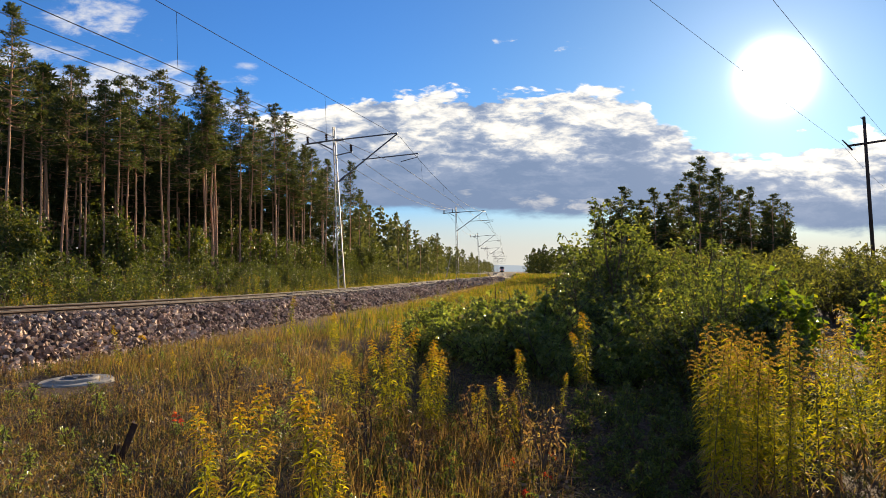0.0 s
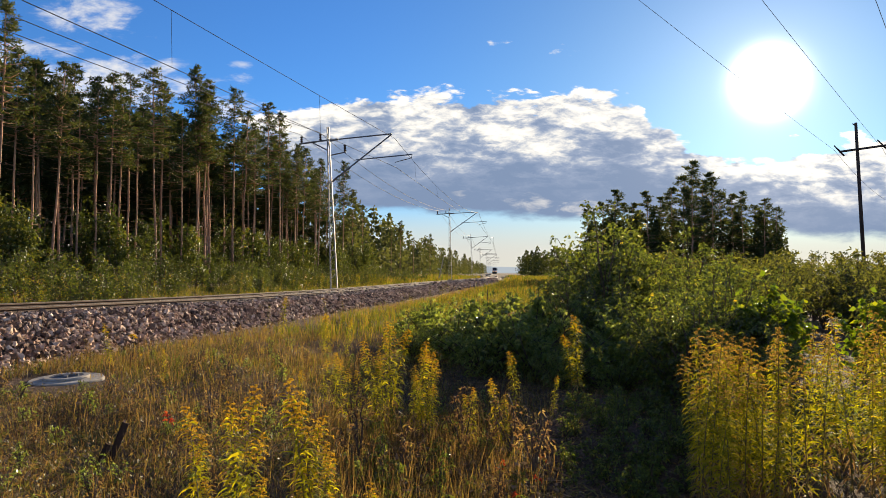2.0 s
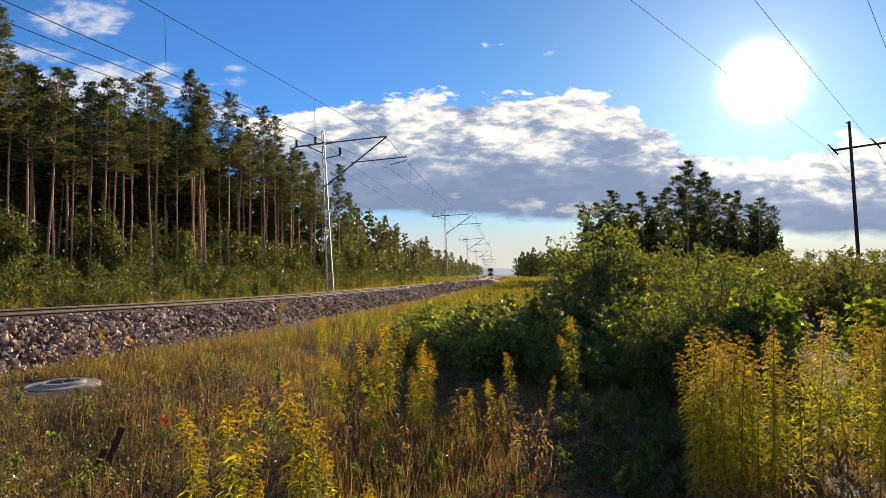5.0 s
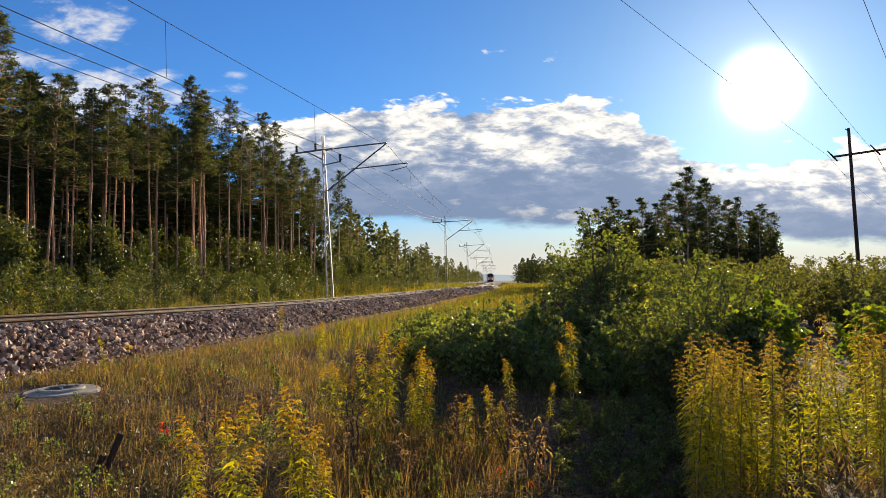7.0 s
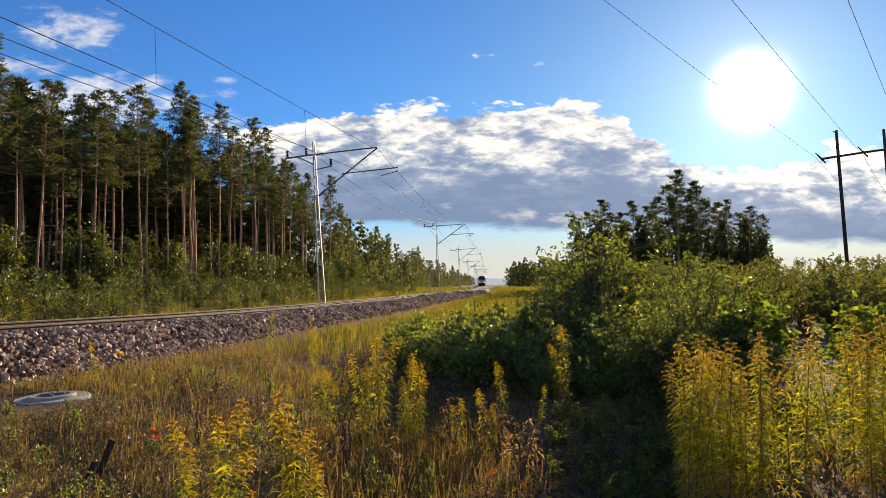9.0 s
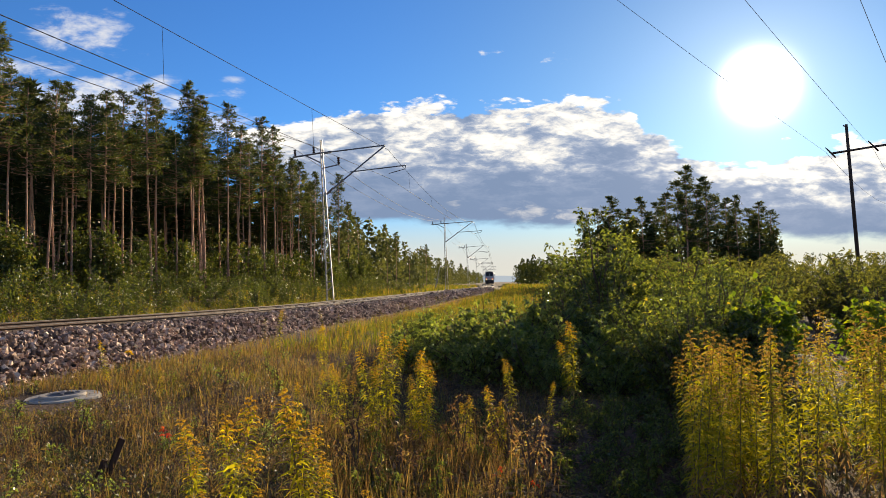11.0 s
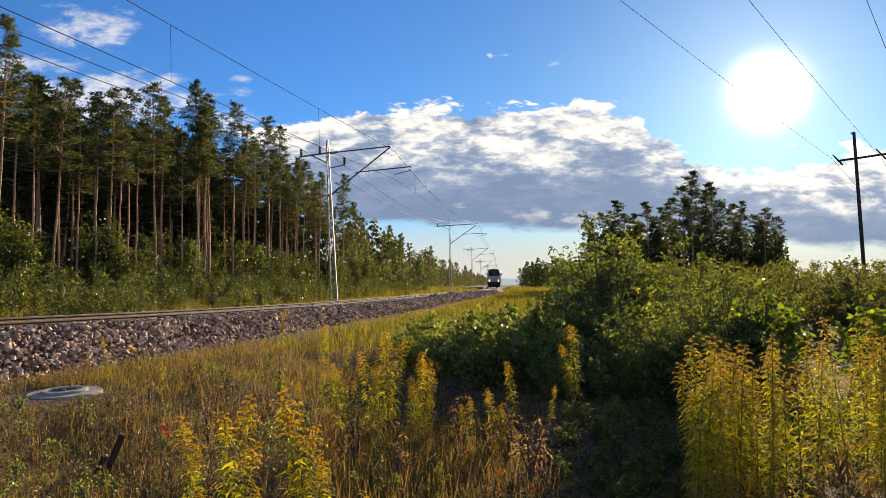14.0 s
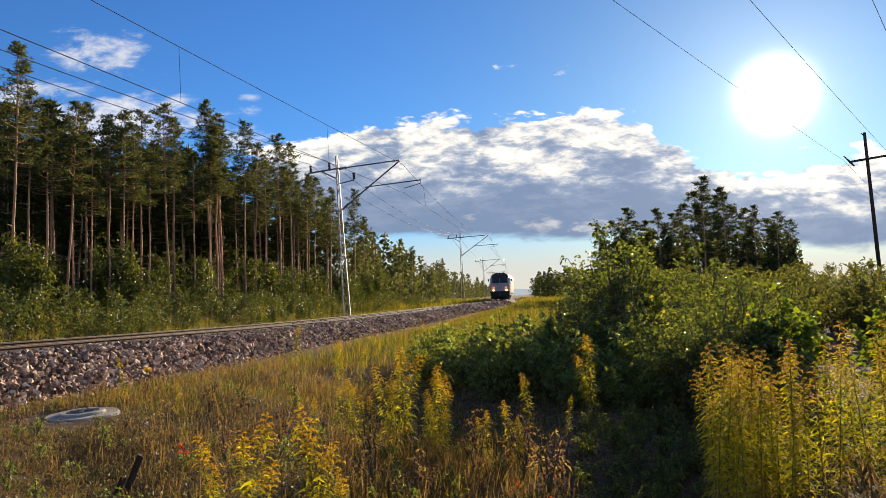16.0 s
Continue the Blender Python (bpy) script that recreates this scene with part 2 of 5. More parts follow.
LOWLEAF = leafy("shiny_leaves", [(0.0, (0.06, 0.082, 0.028)), (0.45, (0.12, 0.15, 0.045)), (0.8, (0.19, 0.215, 0.07)), (1.0, (0.30, 0.31, 0.12))], (2.1, 2.1, 0.8, 1), 0.52, 0.32, 0.75)
# mixed foliage, lightened: distance haze and sunlight put into its colour
HAZY_WOODLEAF = leafy("hazy_mixed_leaves", [(0.0, (0.055, 0.068, 0.030)), (0.6, (0.095, 0.108, 0.045)), (1.0, (0.15, 0.145, 0.062))], (1.6, 1.5, 0.7, 1), 0.4, 0.6, 0.2)
BROAD = leafy("broad_leaves", [(0.0, (0.05, 0.085, 0.014)), (0.6, (0.11, 0.15, 0.022)), (1.0, (0.24, 0.23, 0.03))], (1.8, 1.9, 0.5, 1), 0.5, 0.4, 0.5)
SAPLING = leafy("sapling_leaves", [(0.0, (0.036, 0.052, 0.018)), (0.5, (0.068, 0.092, 0.028)), (0.85, (0.13, 0.145, 0.04)), (1.0, (0.28, 0.22, 0.05))], (1.8, 1.7, 0.6, 1), 0.34, 0.5, 0.28)
GOLD_LEAF = leafy("goldenrod_leaves", [(0.0, (0.14, 0.16, 0.024)), (0.4, (0.27, 0.28, 0.034)), (0.8, (0.40, 0.36, 0.045)), (1.0, (0.46, 0.30, 0.06))], (1.9, 1.7, 0.55, 1), 0.66, 0.65, 0.1)
PLUME = leafy("goldenrod_bloom", [(0.0, (0.28, 0.16, 0.03)), (0.5, (0.50, 0.32, 0.04)), (1.0, (0.62, 0.46, 0.07))], (1.5, 1.3, 0.5, 1), 0.45, 0.7)
PLUME_OLD = leafy("faded_bloom", [(0.0, (0.20, 0.12, 0.03)), (0.5, (0.37, 0.245, 0.06)), (1.0, (0.48, 0.36, 0.12))], (1.5, 1.3, 0.6, 1), 0.45, 0.7)
STRAW = leafy("dry_grass", [(0.0, (0.05, 0.03, 0.018)), (0.3, (0.13, 0.08, 0.042)), (0.6, (0.27, 0.18, 0.085)), (0.78, (0.16, 0.15, 0.035)), (0.9, (0.32, 0.20, 0.13)), (1.0, (0.60, 0.46, 0.27))], (1.7, 1.5, 0.7, 1), 0.45, 0.6)
GREENGRASS = leafy("green_grass", [(0.0, (0.035, 0.045, 0.012)), (0.35, (0.075, 0.092, 0.022)), (0.6, (0.13, 0.135, 0.032)), (0.78, (0.22, 0.19, 0.05)), (0.88, (0.24, 0.13, 0.055)), (1.0, (0.34, 0.26, 0.10))], (1.7, 1.6, 0.5, 1), 0.48, 0.55)
HERB = leafy("low_herbs", [(0.0, (0.05, 0.052, 0.020)), (0.45, (0.10, 0.10, 0.034)), (0.75, (0.19, 0.14, 0.065)), (0.95, (0.26, 0.15, 0.08)), (1.0, (0.40, 0.10, 0.04))], (1.6, 1.5, 0.6, 1), 0.35, 0.5)
LITTER = leafy("fallen_leaves", [(0.0, (0.10, 0.06, 0.035)), (0.5, (0.24, 0.17, 0.11)), (0.85, (0.28, 0.20, 0.14)), (1.0, (0.36, 0.29, 0.22))], (1.2, 1.1, 0.8, 1), 0.15, 0.9, 0.05)
DEADLEAF = leafy("dead_leaves", [(0.0, (0.10, 0.06, 0.035)), (0.5, (0.25, 0.15, 0.08)), (0.8, (0.27, 0.22, 0.08)), (1.0, (0.46, 0.34, 0.19))], (1.6, 1.4, 0.8, 1), 0.48, 0.6)
REDLEAF = leafy("red_leaves", [(0.0, (0.35, 0.03, 0.02)), (0.6, (0.55, 0.07, 0.025)), (1.0, (0.65, 0.22, 0.04))], (1.4, 1.2, 1.0, 1), 0.45, 0.5)
TWIG = noisy("twig_bark", [(0.3, (0.05, 0.035, 0.025)), (0.7, (0.16, 0.11, 0.08))], 30, 0.85)
STALK = noisy("green_stalk", [(0.3, (0.09, 0.07, 0.02)), (0.7, (0.20, 0.16, 0.05))], 20, 0.7)
# granite tones; the darkest stop puts shade between stones into the colour
STONE = noisy("crushed_granite", [(0.12, (0.060, 0.036, 0.026)), (0.42, (0.25, 0.155, 0.105)), (0.7, (0.54, 0.36, 0.25)), (0.95, (0.80, 0.62, 0.46))], 12, 0.85, bump=0.3, second=0.75)
# bed darkened so that the shade of the gaps lies in its colour
BED = noisy("ballast_bed", [(0.3, (0.028, 0.02, 0.016)), (0.5, (0.085, 0.06, 0.048)), (0.7, (0.19, 0.14, 0.115))], 14, 0.95, bump=1.0, dist=0.06)
RUST = noisy("rusty_rail", [(0.3, (0.035, 0.019, 0.013)), (0.55, (0.08, 0.045, 0.031)), (0.75, (0.13, 0.08, 0.057))], 18, 0.75, 0.2)
RAILTOP = noisy("polished_rail", [(0.3, (0.20, 0.165, 0.145)), (0.7, (0.36, 0.32, 0.29))], 3, 0.45, 0.8)
CONCRETE = noisy("weathered_concrete", [(0.25, (0.15, 0.13, 0.105)), (0.5, (0.35, 0.315, 0.265)), (0.75, (0.50, 0.46, 0.40))], 14, 0.9, bump=0.5)
GALV = noisy("galvanized_steel", [(0.3, (0.19, 0.185, 0.18)), (0.7, (0.34, 0.33, 0.32))], 9, 0.6, 0.25)
DARKSTEEL = noisy("dull_steel", [(0.3, (0.10, 0.10, 0.105)), (0.7, (0.22, 0.22, 0.23))], 9, 0.6, 0.5)
PORCELAIN = noisy("brown_porcelain", [(0.3, (0.03, 0.018, 0.014)), (0.7, (0.07, 0.04, 0.03))], 8, 0.3)
CABLE = noisy("stranded_cable", [(0.3, (0.10, 0.10, 0.10)), (0.7, (0.22, 0.21, 0.20))], 40, 0.5, 0.6)
POLEWOOD = noisy("tarred_wood", [(0.3, (0.028, 0.02, 0.017)), (0.6, (0.085, 0.058, 0.045)), (0.8, (0.14, 0.10, 0.08))], 7, 0.85, bump=0.5, stretch=(4, 4, 0.4))


# ---------------------------------------------------------------- mesh tools
class Buf:
    """Collects vertices and faces, and makes one mesh of them."""

    def __init__(self):
        self.v, self.f, self.n = [], [], 0

    def add(self, v, faces):
        v = np.asarray(v, float).reshape(-1, 3)
        self.f.extend([tuple(i + self.n for i in f) for f in faces])
        self.v.append(v)
        self.n += len(v)
        return self

    def quads(self, q):
        """q: (n, k, 3) corners of n faces."""
        q = np.asarray(q, float)
        k = q.shape[1]
        idx = (np.arange(len(q) * k) + self.n).reshape(-1, k)
        self.f.extend(map(tuple, idx.tolist()))
        self.v.append(q.reshape(-1, 3))
        self.n += len(q) * k
        return self

    def box(self, lo, hi, bevel=0.0):
        (a, b, c), (d, e, f) = lo, hi
        v = [(x, y, z) for x in (a, d) for y in (b, e) for z in (c, f)]
        return self.add(v, [(0, 1, 3, 2), (4, 6, 7, 5), (0, 4, 5, 1), (2, 3, 7, 6), (0, 2, 6, 4), (1, 5, 7, 3)])

    def tube(self, pts, radii, sides=6, cap=True):
        pts = np.asarray(pts, float)
        radii = np.broadcast_to(np.asarray(radii, float), (len(pts),))
        tan = np.gradient(pts, axis=0)
        tan /= np.linalg.norm(tan, axis=1)[:, None] + 1e-9
        ref = np.array([1.0, 0, 0]) if abs(tan[0][0]) < 0.8 else np.array([0, 1.0, 0])
        s = np.cross(tan, ref)
        s /= np.linalg.norm(s, axis=1)[:, None] + 1e-9
        w = np.cross(tan, s)
        a = np.linspace(0, 2 * np.pi, sides, endpoint=False)
        ring = pts[:, None] + radii[:, None, None] * (np.cos(a)[None, :, None] * s[:, None] + np.sin(a)[None, :, None] * w[:, None])
        faces = [(i * sides + j, i * sides + (j + 1) % sides, (i + 1) * sides + (j + 1) % sides, (i + 1) * sides + j) for i in range(len(pts) - 1) for j in range(sides)]
        if cap:
            faces += [tuple(range(sides))[::-1], tuple((len(pts) - 1) * sides + j for j in range(sides))]
        return self.add(ring.reshape(-1, 3), faces)

    def mesh(self, name, mat, smooth=False):
        me = bpy.data.meshes.new(name)
        v = np.concatenate(self.v) if self.v else np.zeros((0, 3))
        sizes = np.fromiter((len(f) for f in self.f), int, len(self.f))
        loops = np.fromiter((i for f in self.f for i in f), int, int(sizes.sum()))
        me.vertices.add(len(v))
        me.vertices.foreach_set("co", v.ravel())
        me.loops.add(len(loops))
        me.loops.foreach_set("vertex_index", loops)
        me.polygons.add(len(sizes))
        me.polygons.foreach_set("loop_start", np.concatenate([[0], np.cumsum(sizes)[:-1]]))
        me.polygons.foreach_set("loop_total", sizes)
        me.update(calc_edges=True)
        me.polygons.foreach_set("use_smooth", np.full(len(sizes), smooth))
        me.materials.append(mat)
        return me


def loft(buf, sections):
    """Closed outlines, alike in count, drawn into one hull with end caps."""
    k = len(sections[0])
    v = np.concatenate([np.asarray(s, float) for s in sections])
    f = [(i * k + j, i * k + (j + 1) % k, (i + 1) * k + (j + 1) % k, (i + 1) * k + j) for i in range(len(sections) - 1) for j in range(k)]
    f += [tuple(range(k))[::-1], tuple((len(sections) - 1) * k + j for j in range(k))]
    return buf.add(v, f)


def part(name, buf, mat, parent=None, label="", smooth=False):
    ob = new(name, buf.mesh(name, mat, smooth))
    if parent is not None:
        ob.parent = parent
    if label:
        ob["label"] = label
    return ob


def unit(a):
    return a / (np.linalg.norm(a, axis=-1, keepdims=True) + 1e-9)


def blades(rng, p, d, length, width, droop=0.25, flip=None):
    """Leaf-shaped faces at p along d."""
    n = len(p)
    d = unit(d)
    s = unit(np.cross(d, rng.normal(size=(n, 3)) if flip is None else flip))
    length, width = np.broadcast_to(length, (n,))[:, None], np.broadcast_to(width, (n,))[:, None]
    mid = p + d * length * 0.45
    tip = p + d * length
    tip[:, 2] -= droop * length[:, 0]
    return np.stack([p, mid + s * width / 2, tip, mid - s * width / 2], axis=1)


def smooth01(v, lo, hi):
    t = np.clip((np.asarray(v, float) - lo) / (hi - lo), 0, 1)
    return t * t * (3 - 2 * t)


# ---------------------------------------------------------------- the line of the railway
RY = np.array([-120, -60, -12, 11.7, 19.3, 28.9, 37.8, 58.5, 85.8, 125, 200, 312, 520, 900.0])
RX = np.array([-33, -20.9, -11.2, -6.95, -5.6, -3.92, -2.4, 0.75, 4.75, 10.0, 15.95, 25.0, 41.8, 72.0])
RZ = np.array([1.05, 1.03, 0.97, 0.92, 0.835, 0.78, 0.78, 0.81, 0.80, 0.79, 0.78, 0.80, 0.85, 0.9])
GAUGE = 0.78


def spline(xs, ys, dense):
    """A smooth curve through given places."""
    m = np.gradient(ys, xs)
    i = np.clip(np.searchsorted(xs, dense) - 1, 0, len(xs) - 2)
    h = xs[i + 1] - xs[i]
    t = np.clip((dense - xs[i]) / h, 0, 1)
    return ((2 * t**3 - 3 * t**2 + 1) * ys[i] + (t**3 - 2 * t**2 + t) * h * m[i] + (-2 * t**3 + 3 * t**2) * ys[i + 1] + (t**3 - t**2) * h * m[i + 1])


LY = np.linspace(-120, 900, 2041)
LX = spline(RY, RX, LY) - GAUGE
LZ = spline(RY, RZ, LY)


def line_at(y):
    """Centre x, rail height and heading of the track at y."""
    x, z = np.interp(y, LY, LX), np.interp(y, LY, LZ)
    dx = (np.interp(np.asarray(y) + 1.0, LY, LX) - np.interp(np.asarray(y) - 1.0, LY, LX)) / 2
    return x, z, np.arctan(dx)


def across(x, y):
    cx, _, a = line_at(y)
    return (x - cx) * np.cos(a)


def height(x, y):
    """The lie of the land."""
    x, y = np.asarray(x, float), np.asarray(y, float)
    d = across(x, y)
    rail = line_at(y)[1]
    right = 0.20 * smooth01(d, 9, 4) + 0.35 * smooth01(y, 30, 110)
    left = rail - 0.62 + 0.5 * smooth01(-d, 6, 22)
    g = np.where(d > 0, right, left)
    g = np.where(np.abs(d) < 3, np.minimum(g, rail - 0.55), g)
    roll = 0.05 * np.sin(x * 1.7 + y * 0.6) + 0.04 * np.sin(y * 1.3 - x * 0.9) + 0.03 * np.sin(3.1 * x + 2.3 * y)
    roll = roll * (0.3 + 0.7 * smooth01(np.hypot(x, y - 8.0), 30, 10)) + 0.012 * np.sin(7.3 * x + 2.0 * np.sin(3.1 * y)) * np.sin(6.1 * y + 1.4 * x) * smooth01(np.hypot(x, y - 8.0), 12, 7)
    return g + roll * smooth01(np.abs(d), 3.0, 5.0) + 0.6 * smooth01(x, 14, 60)


def stations(y0, y1, step):
    y = np.arange(y0, y1 + step * 0.5, step)
    x, z, a = line_at(y)
    nrm = np.stack([np.cos(a), -np.sin(a), np.zeros_like(a)], 1)
    return np.stack([x, y, z], 1), nrm


def sweep(buf, profile, y0, y1, step, closed=True):
    """A profile of (across, up) drawn along the track."""
    c, nrm = stations(y0, y1, step)
    k = len(profile)
    v = np.concatenate([[c[i] + nrm[i] * a + np.array([0, 0, b]) for a, b in profile] for i in range(len(c))])
    m = k if closed else k - 1
    faces = [(i * k + j, (i + 1) * k + j, (i + 1) * k + (j + 1) % k, i * k + (j + 1) % k) for i in range(len(c) - 1) for j in range(m)]
    return buf.add(v, faces)


# ---------------------------------------------------------------- ground
def build_ground():
    def axis(near, far, n):
        t = np.linspace(-1, 1, n)
        k = 8.0
        return near + far * np.sinh(k * t) / np.sinh(k)
    xs, ys = axis(-1.5, 3000, 231), axis(8.0, 3600, 241)
    X, Y = np.meshgrid(xs, ys)
    Z = height(X, np.clip(Y, -110, 880))
    v = np.stack([X, Y, Z], 2).reshape(-1, 3)
    w = len(xs)
    faces = [(j * w + i, j * w + i + 1, (j + 1) * w + i + 1, (j + 1) * w + i) for j in range(len(ys) - 1) for i in range(w - 1)]
    ob = part("ground", Buf().add(v, faces), GROUND, smooth=True)
    tagged(ob, "uneven brown soil with moss and dead grass", "ground", kind="structure")


# ---------------------------------------------------------------- railway
def build_track():
    bed = Buf()
    sweep(bed, [(-3.3, -0.75), (-1.75, -0.16), (-0.3, -0.15), (0.3, -0.15), (1.3, -0.15), (1.55, -0.21), (2.85, -1.02)], -110, 880, 2.0, closed=False)
    ob = part("track_bed", bed, BED)
    tagged(ob, "raised bed of crushed grey-pink granite ballast", "track bed", kind="structure")
    track = tagged(new("railway_track"), "single railway track with rusty steel rails on sleepers", "railway", kind="structure")
    for side in (-GAUGE, GAUGE):
        w = 0.036
        prof = [(side - 0.075, -0.17), (side - 0.075, -0.155), (side - 0.009, -0.13), (side - 0.009, -0.045), (side - w, -0.03), (side - w, -0.004), (side + w, -0.004), (side + w, -0.03), (side + 0.009, -0.045), (side + 0.009, -0.13), (side + 0.075, -0.155), (side + 0.075, -0.17)]
        rail = part("rail", sweep(Buf(), prof, -110, 880, 2.0), RUST, track, "rusty brown rail")
        part("rail_head", sweep(Buf(), [(side - 0.03, -0.003), (side - 0.03, 0.0), (side + 0.03, 0.0), (side + 0.03, -0.003)], -110, 880, 2.0), RAILTOP, rail, "polished running surface of the rail")
    b = Buf().box((-1.25, -0.12, -0.36), (1.25, 0.12, -0.155))
    me = b.mesh("sleeper", CONCRETE)
    c, nrm = stations(2, 92, 0.61)
    for p, q in zip(c, nrm):
        s = new("sleeper", me)
        s.parent = track
        s.matrix_basis = Matrix.Translation(p) @ pose(0, 0, 0, 0, 0, math.degrees(math.atan2(q[1], q[0])))


def build_ballast():
    rng = np.random.default_rng(3)
    block = np.array([(x, y, z) for x in (-1, 1) for y in (-1, 1) for z in (-1, 1)], float) * 0.72
    tri = np.array([(0, 1, 3), (0, 3, 2), (4, 6, 7), (4, 7, 5), (0, 4, 5), (0, 5, 1), (2, 3, 7), (2, 7, 6), (0, 2, 6), (0, 6, 4), (1, 5, 7), (1, 7, 3)])
    rows = []
    for y0, y1, n, size in ((6, 24, 16000, 0.046), (24, 48, 9500, 0.060), (48, 110, 4000, 0.11)):
        y = rng.uniform(y0, y1, n)
        k = rng.uniform(0, 1, n)
        d = np.where(k < 0.2, rng.uniform(0.85, 1.4, n), rng.uniform(1.3, 2.95, n))
        d = np.where(k > 0.93, rng.uniform(-0.6, 0.6, n), d)
        x, z, a = line_at(y)
        up = np.where(d < 1.3, -0.13, np.where(d < 1.55, -0.13 - 0.2 * (d - 1.3), -0.18 - 0.63 * (d - 1.55)))
        p = np.stack([x + np.cos(a) * d, y - np.sin(a) * d, z + up + rng.uniform(-0.02, 0.03, n)], 1)
        s = size * rng.uniform(0.55, 1.25, n)
        rows.append((p, s))
    p, s = np.concatenate([r[0] for r in rows]), np.concatenate([r[1] for r in rows])
    n = len(p)
    v = block[None] * rng.uniform(0.6, 1.2, (n, 1, 3)) + rng.normal(0, 0.2, (n, 8, 3))
    q = unit(rng.normal(size=(n, 4)))
    w, x, y, z = q.T
    R = np.stack([np.stack([1 - 2 * (y * y + z * z), 2 * (x * y - z * w), 2 * (x * z + y * w)], 1), np.stack([2 * (x * y + z * w), 1 - 2 * (x * x + z * z), 2 * (y * z - x * w)], 1), np.stack([2 * (x * z - y * w), 2 * (y * z + x * w), 1 - 2 * (x * x + y * y)], 1)], 1)
    v = np.einsum("nij,nkj->nki", R, v) * s[:, None, None] + p[:, None]
    faces = (tri[None] + (np.arange(n) * 8)[:, None, None]).reshape(-1, 3)
    b = Buf()
    b.v, b.f, b.n = [v.reshape(-1, 3)], list(map(tuple, faces.tolist())), n * 8
    tagged(part("ballast_stones", b, STONE), "crushed pink and grey granite ballast stones", "ballast", kind="stuff")


def channel_leg(side, h):
    """One leg of a mast: a rolled channel that leans in towards the top, its flat web outwards."""
    sections = []
    for z, x, w, d in ((0.0, 0.17, 0.055, 0.06), (h * 0.5, 0.10, 0.05, 0.05), (h, 0.04, 0.045, 0.045)):
        o, i, t = side * (x + w / 2), side * (x - w / 2), side * 0.016
        sections.append([(i, -d, z), (o, -d, z), (o, d, z), (i, d, z), (i, d - 0.016, z), (o - t, d - 0.016, z), (o - t, -d + 0.016, z), (i, -d + 0.016, z)])
    return loft(Buf(), sections)


def build_masts():
    """Catenary masts with cantilevers, cross-arms and insulators."""
    spots = [(-5.11, 37.8, 0.4, -0.42, 8.9, 1.0), (1.70, 87.0, 0.45, -0.15, 9.1, 1.0), (7.15, 146.0, 0.8, -0.35, 9.1, -1.0), (12.0, 200.0, 0.8, -0.2, 8.4, 1.0), (17.2, 252.0, 0.8, 0.0, 8.4, -1.0), (21.6, 305.0, 0.8, 0.0, 8.4, 1.0), (26.1, 360.0, 0.8, 0.0, 8.4, 1.0), (34.6, 470.0, 0.8, 0.0, 8.4, -1.0), (-15.7, -14.0, 0.3, 0.0, 8.6, 1.0)]
    for x, y, z0, lean, top, kind in spots:
        m = tagged(new("catenary_mast"), "grey galvanized lattice catenary mast with cantilever beside the track", "railway mast", group="masts along the railway")
        h = top - z0
        cx, rz, a = line_at(y)
        m.matrix_basis = pose(x, y, z0, 0, math.degrees(math.atan2(lean, h)), -math.degrees(float(a)))
        # two channel legs and battens between them
        for sx in (-1, 1):
            part("mast_leg", channel_leg(sx, h), GALV, m)
        for i in range(16 if y < 160 else 5):
            za = 0.3 + i * (h - 0.8) / (16 if y < 160 else 5)
            wa = 0.17 - 0.125 * za / h
            part("batten", Buf().tube([(-wa, 0, za), (wa, 0, za + (0.27 if i % 2 else -0.01))], 0.026, 4), GALV, m)
        part("foundation", Buf().tube([(0, 0, -0.6), (0, 0, 0.02)], (0.42, 0.36), 8), CONCRETE, m, "concrete mast foundation")
        base = Buf().box((-0.32, -0.2, 0.02), (0.32, 0.2, 0.10))
        part("base_plate", base, GALV, m)
        za = h - 0.75
        arm = Buf().tube([(-1.55, 0, za), (0.12, 0, za + 0.1)], 0.045, 4).tube([(-0.85, 0, za + 0.02), (-0.08, 0, za - 0.42)], 0.03, 4)
        beam = part("cross_arm", arm, DARKSTEEL, m)
        for ix, iz in ((-1.42, za), (-0.42, za + 0.05)):
            ins = Buf()
            for k in range(3):
                ins.tube([(ix, 0, iz + 0.06 + k * 0.11), (ix, 0, iz + 0.11 + k * 0.11), (ix, 0, iz + 0.16 + k * 0.11)], (0.035, 0.085, 0.035), 8)
            part("insulator", ins, PORCELAIN, beam, "brown ribbed insulator")
        zb = h - 1.35
        ext = 3.3
        top_tube = Buf().tube([(0.1, 0, za + 0.05), (0.5, 0, za + 0.1)], 0.06, 6).tube([(0.4, 0, za + 0.09), (ext, 0, za + 0.17)], 0.035, 6)
        part("cantilever_tube", top_tube, DARKSTEEL, m)
        part("cantilever_brace", Buf().tube([(0.12, 0, za - 2.05), (0.5, 0, za - 1.75)], 0.055, 6).tube([(0.45, 0, za - 1.8), (ext, 0, za + 0.15)], 0.038, 6), DARKSTEEL, m)
        reg = part("registration_tube", Buf().tube([(1.4, 0, za - 1.02), (ext + 1.0, 0, za - 1.02 + 0.08)], 0.03, 6), DARKSTEEL, m)
        part("steady_arm", Buf().tube([(ext + 1.0, 0, za - 0.95), (ext + 0.95, 0, za - 1.12), (ext + 0.1, 0, za - 1.28)], 0.02, 5), DARKSTEEL, reg)
        if y < 60:
            bracket = part("feeder_bracket", Buf().tube([(0.05, 0, zb - 0.1), (0.9, 0, zb + 0.02)], 0.03, 4), DARKSTEEL, m)
            ins = Buf()
            for k in range(3):
                ins.tube([(0.85, 0, zb + 0.04 + k * 0.12), (0.85, 0, zb + 0.1 + k * 0.12), (0.85, 0, zb + 0.16 + k * 0.12)], (0.04, 0.085, 0.04), 8)
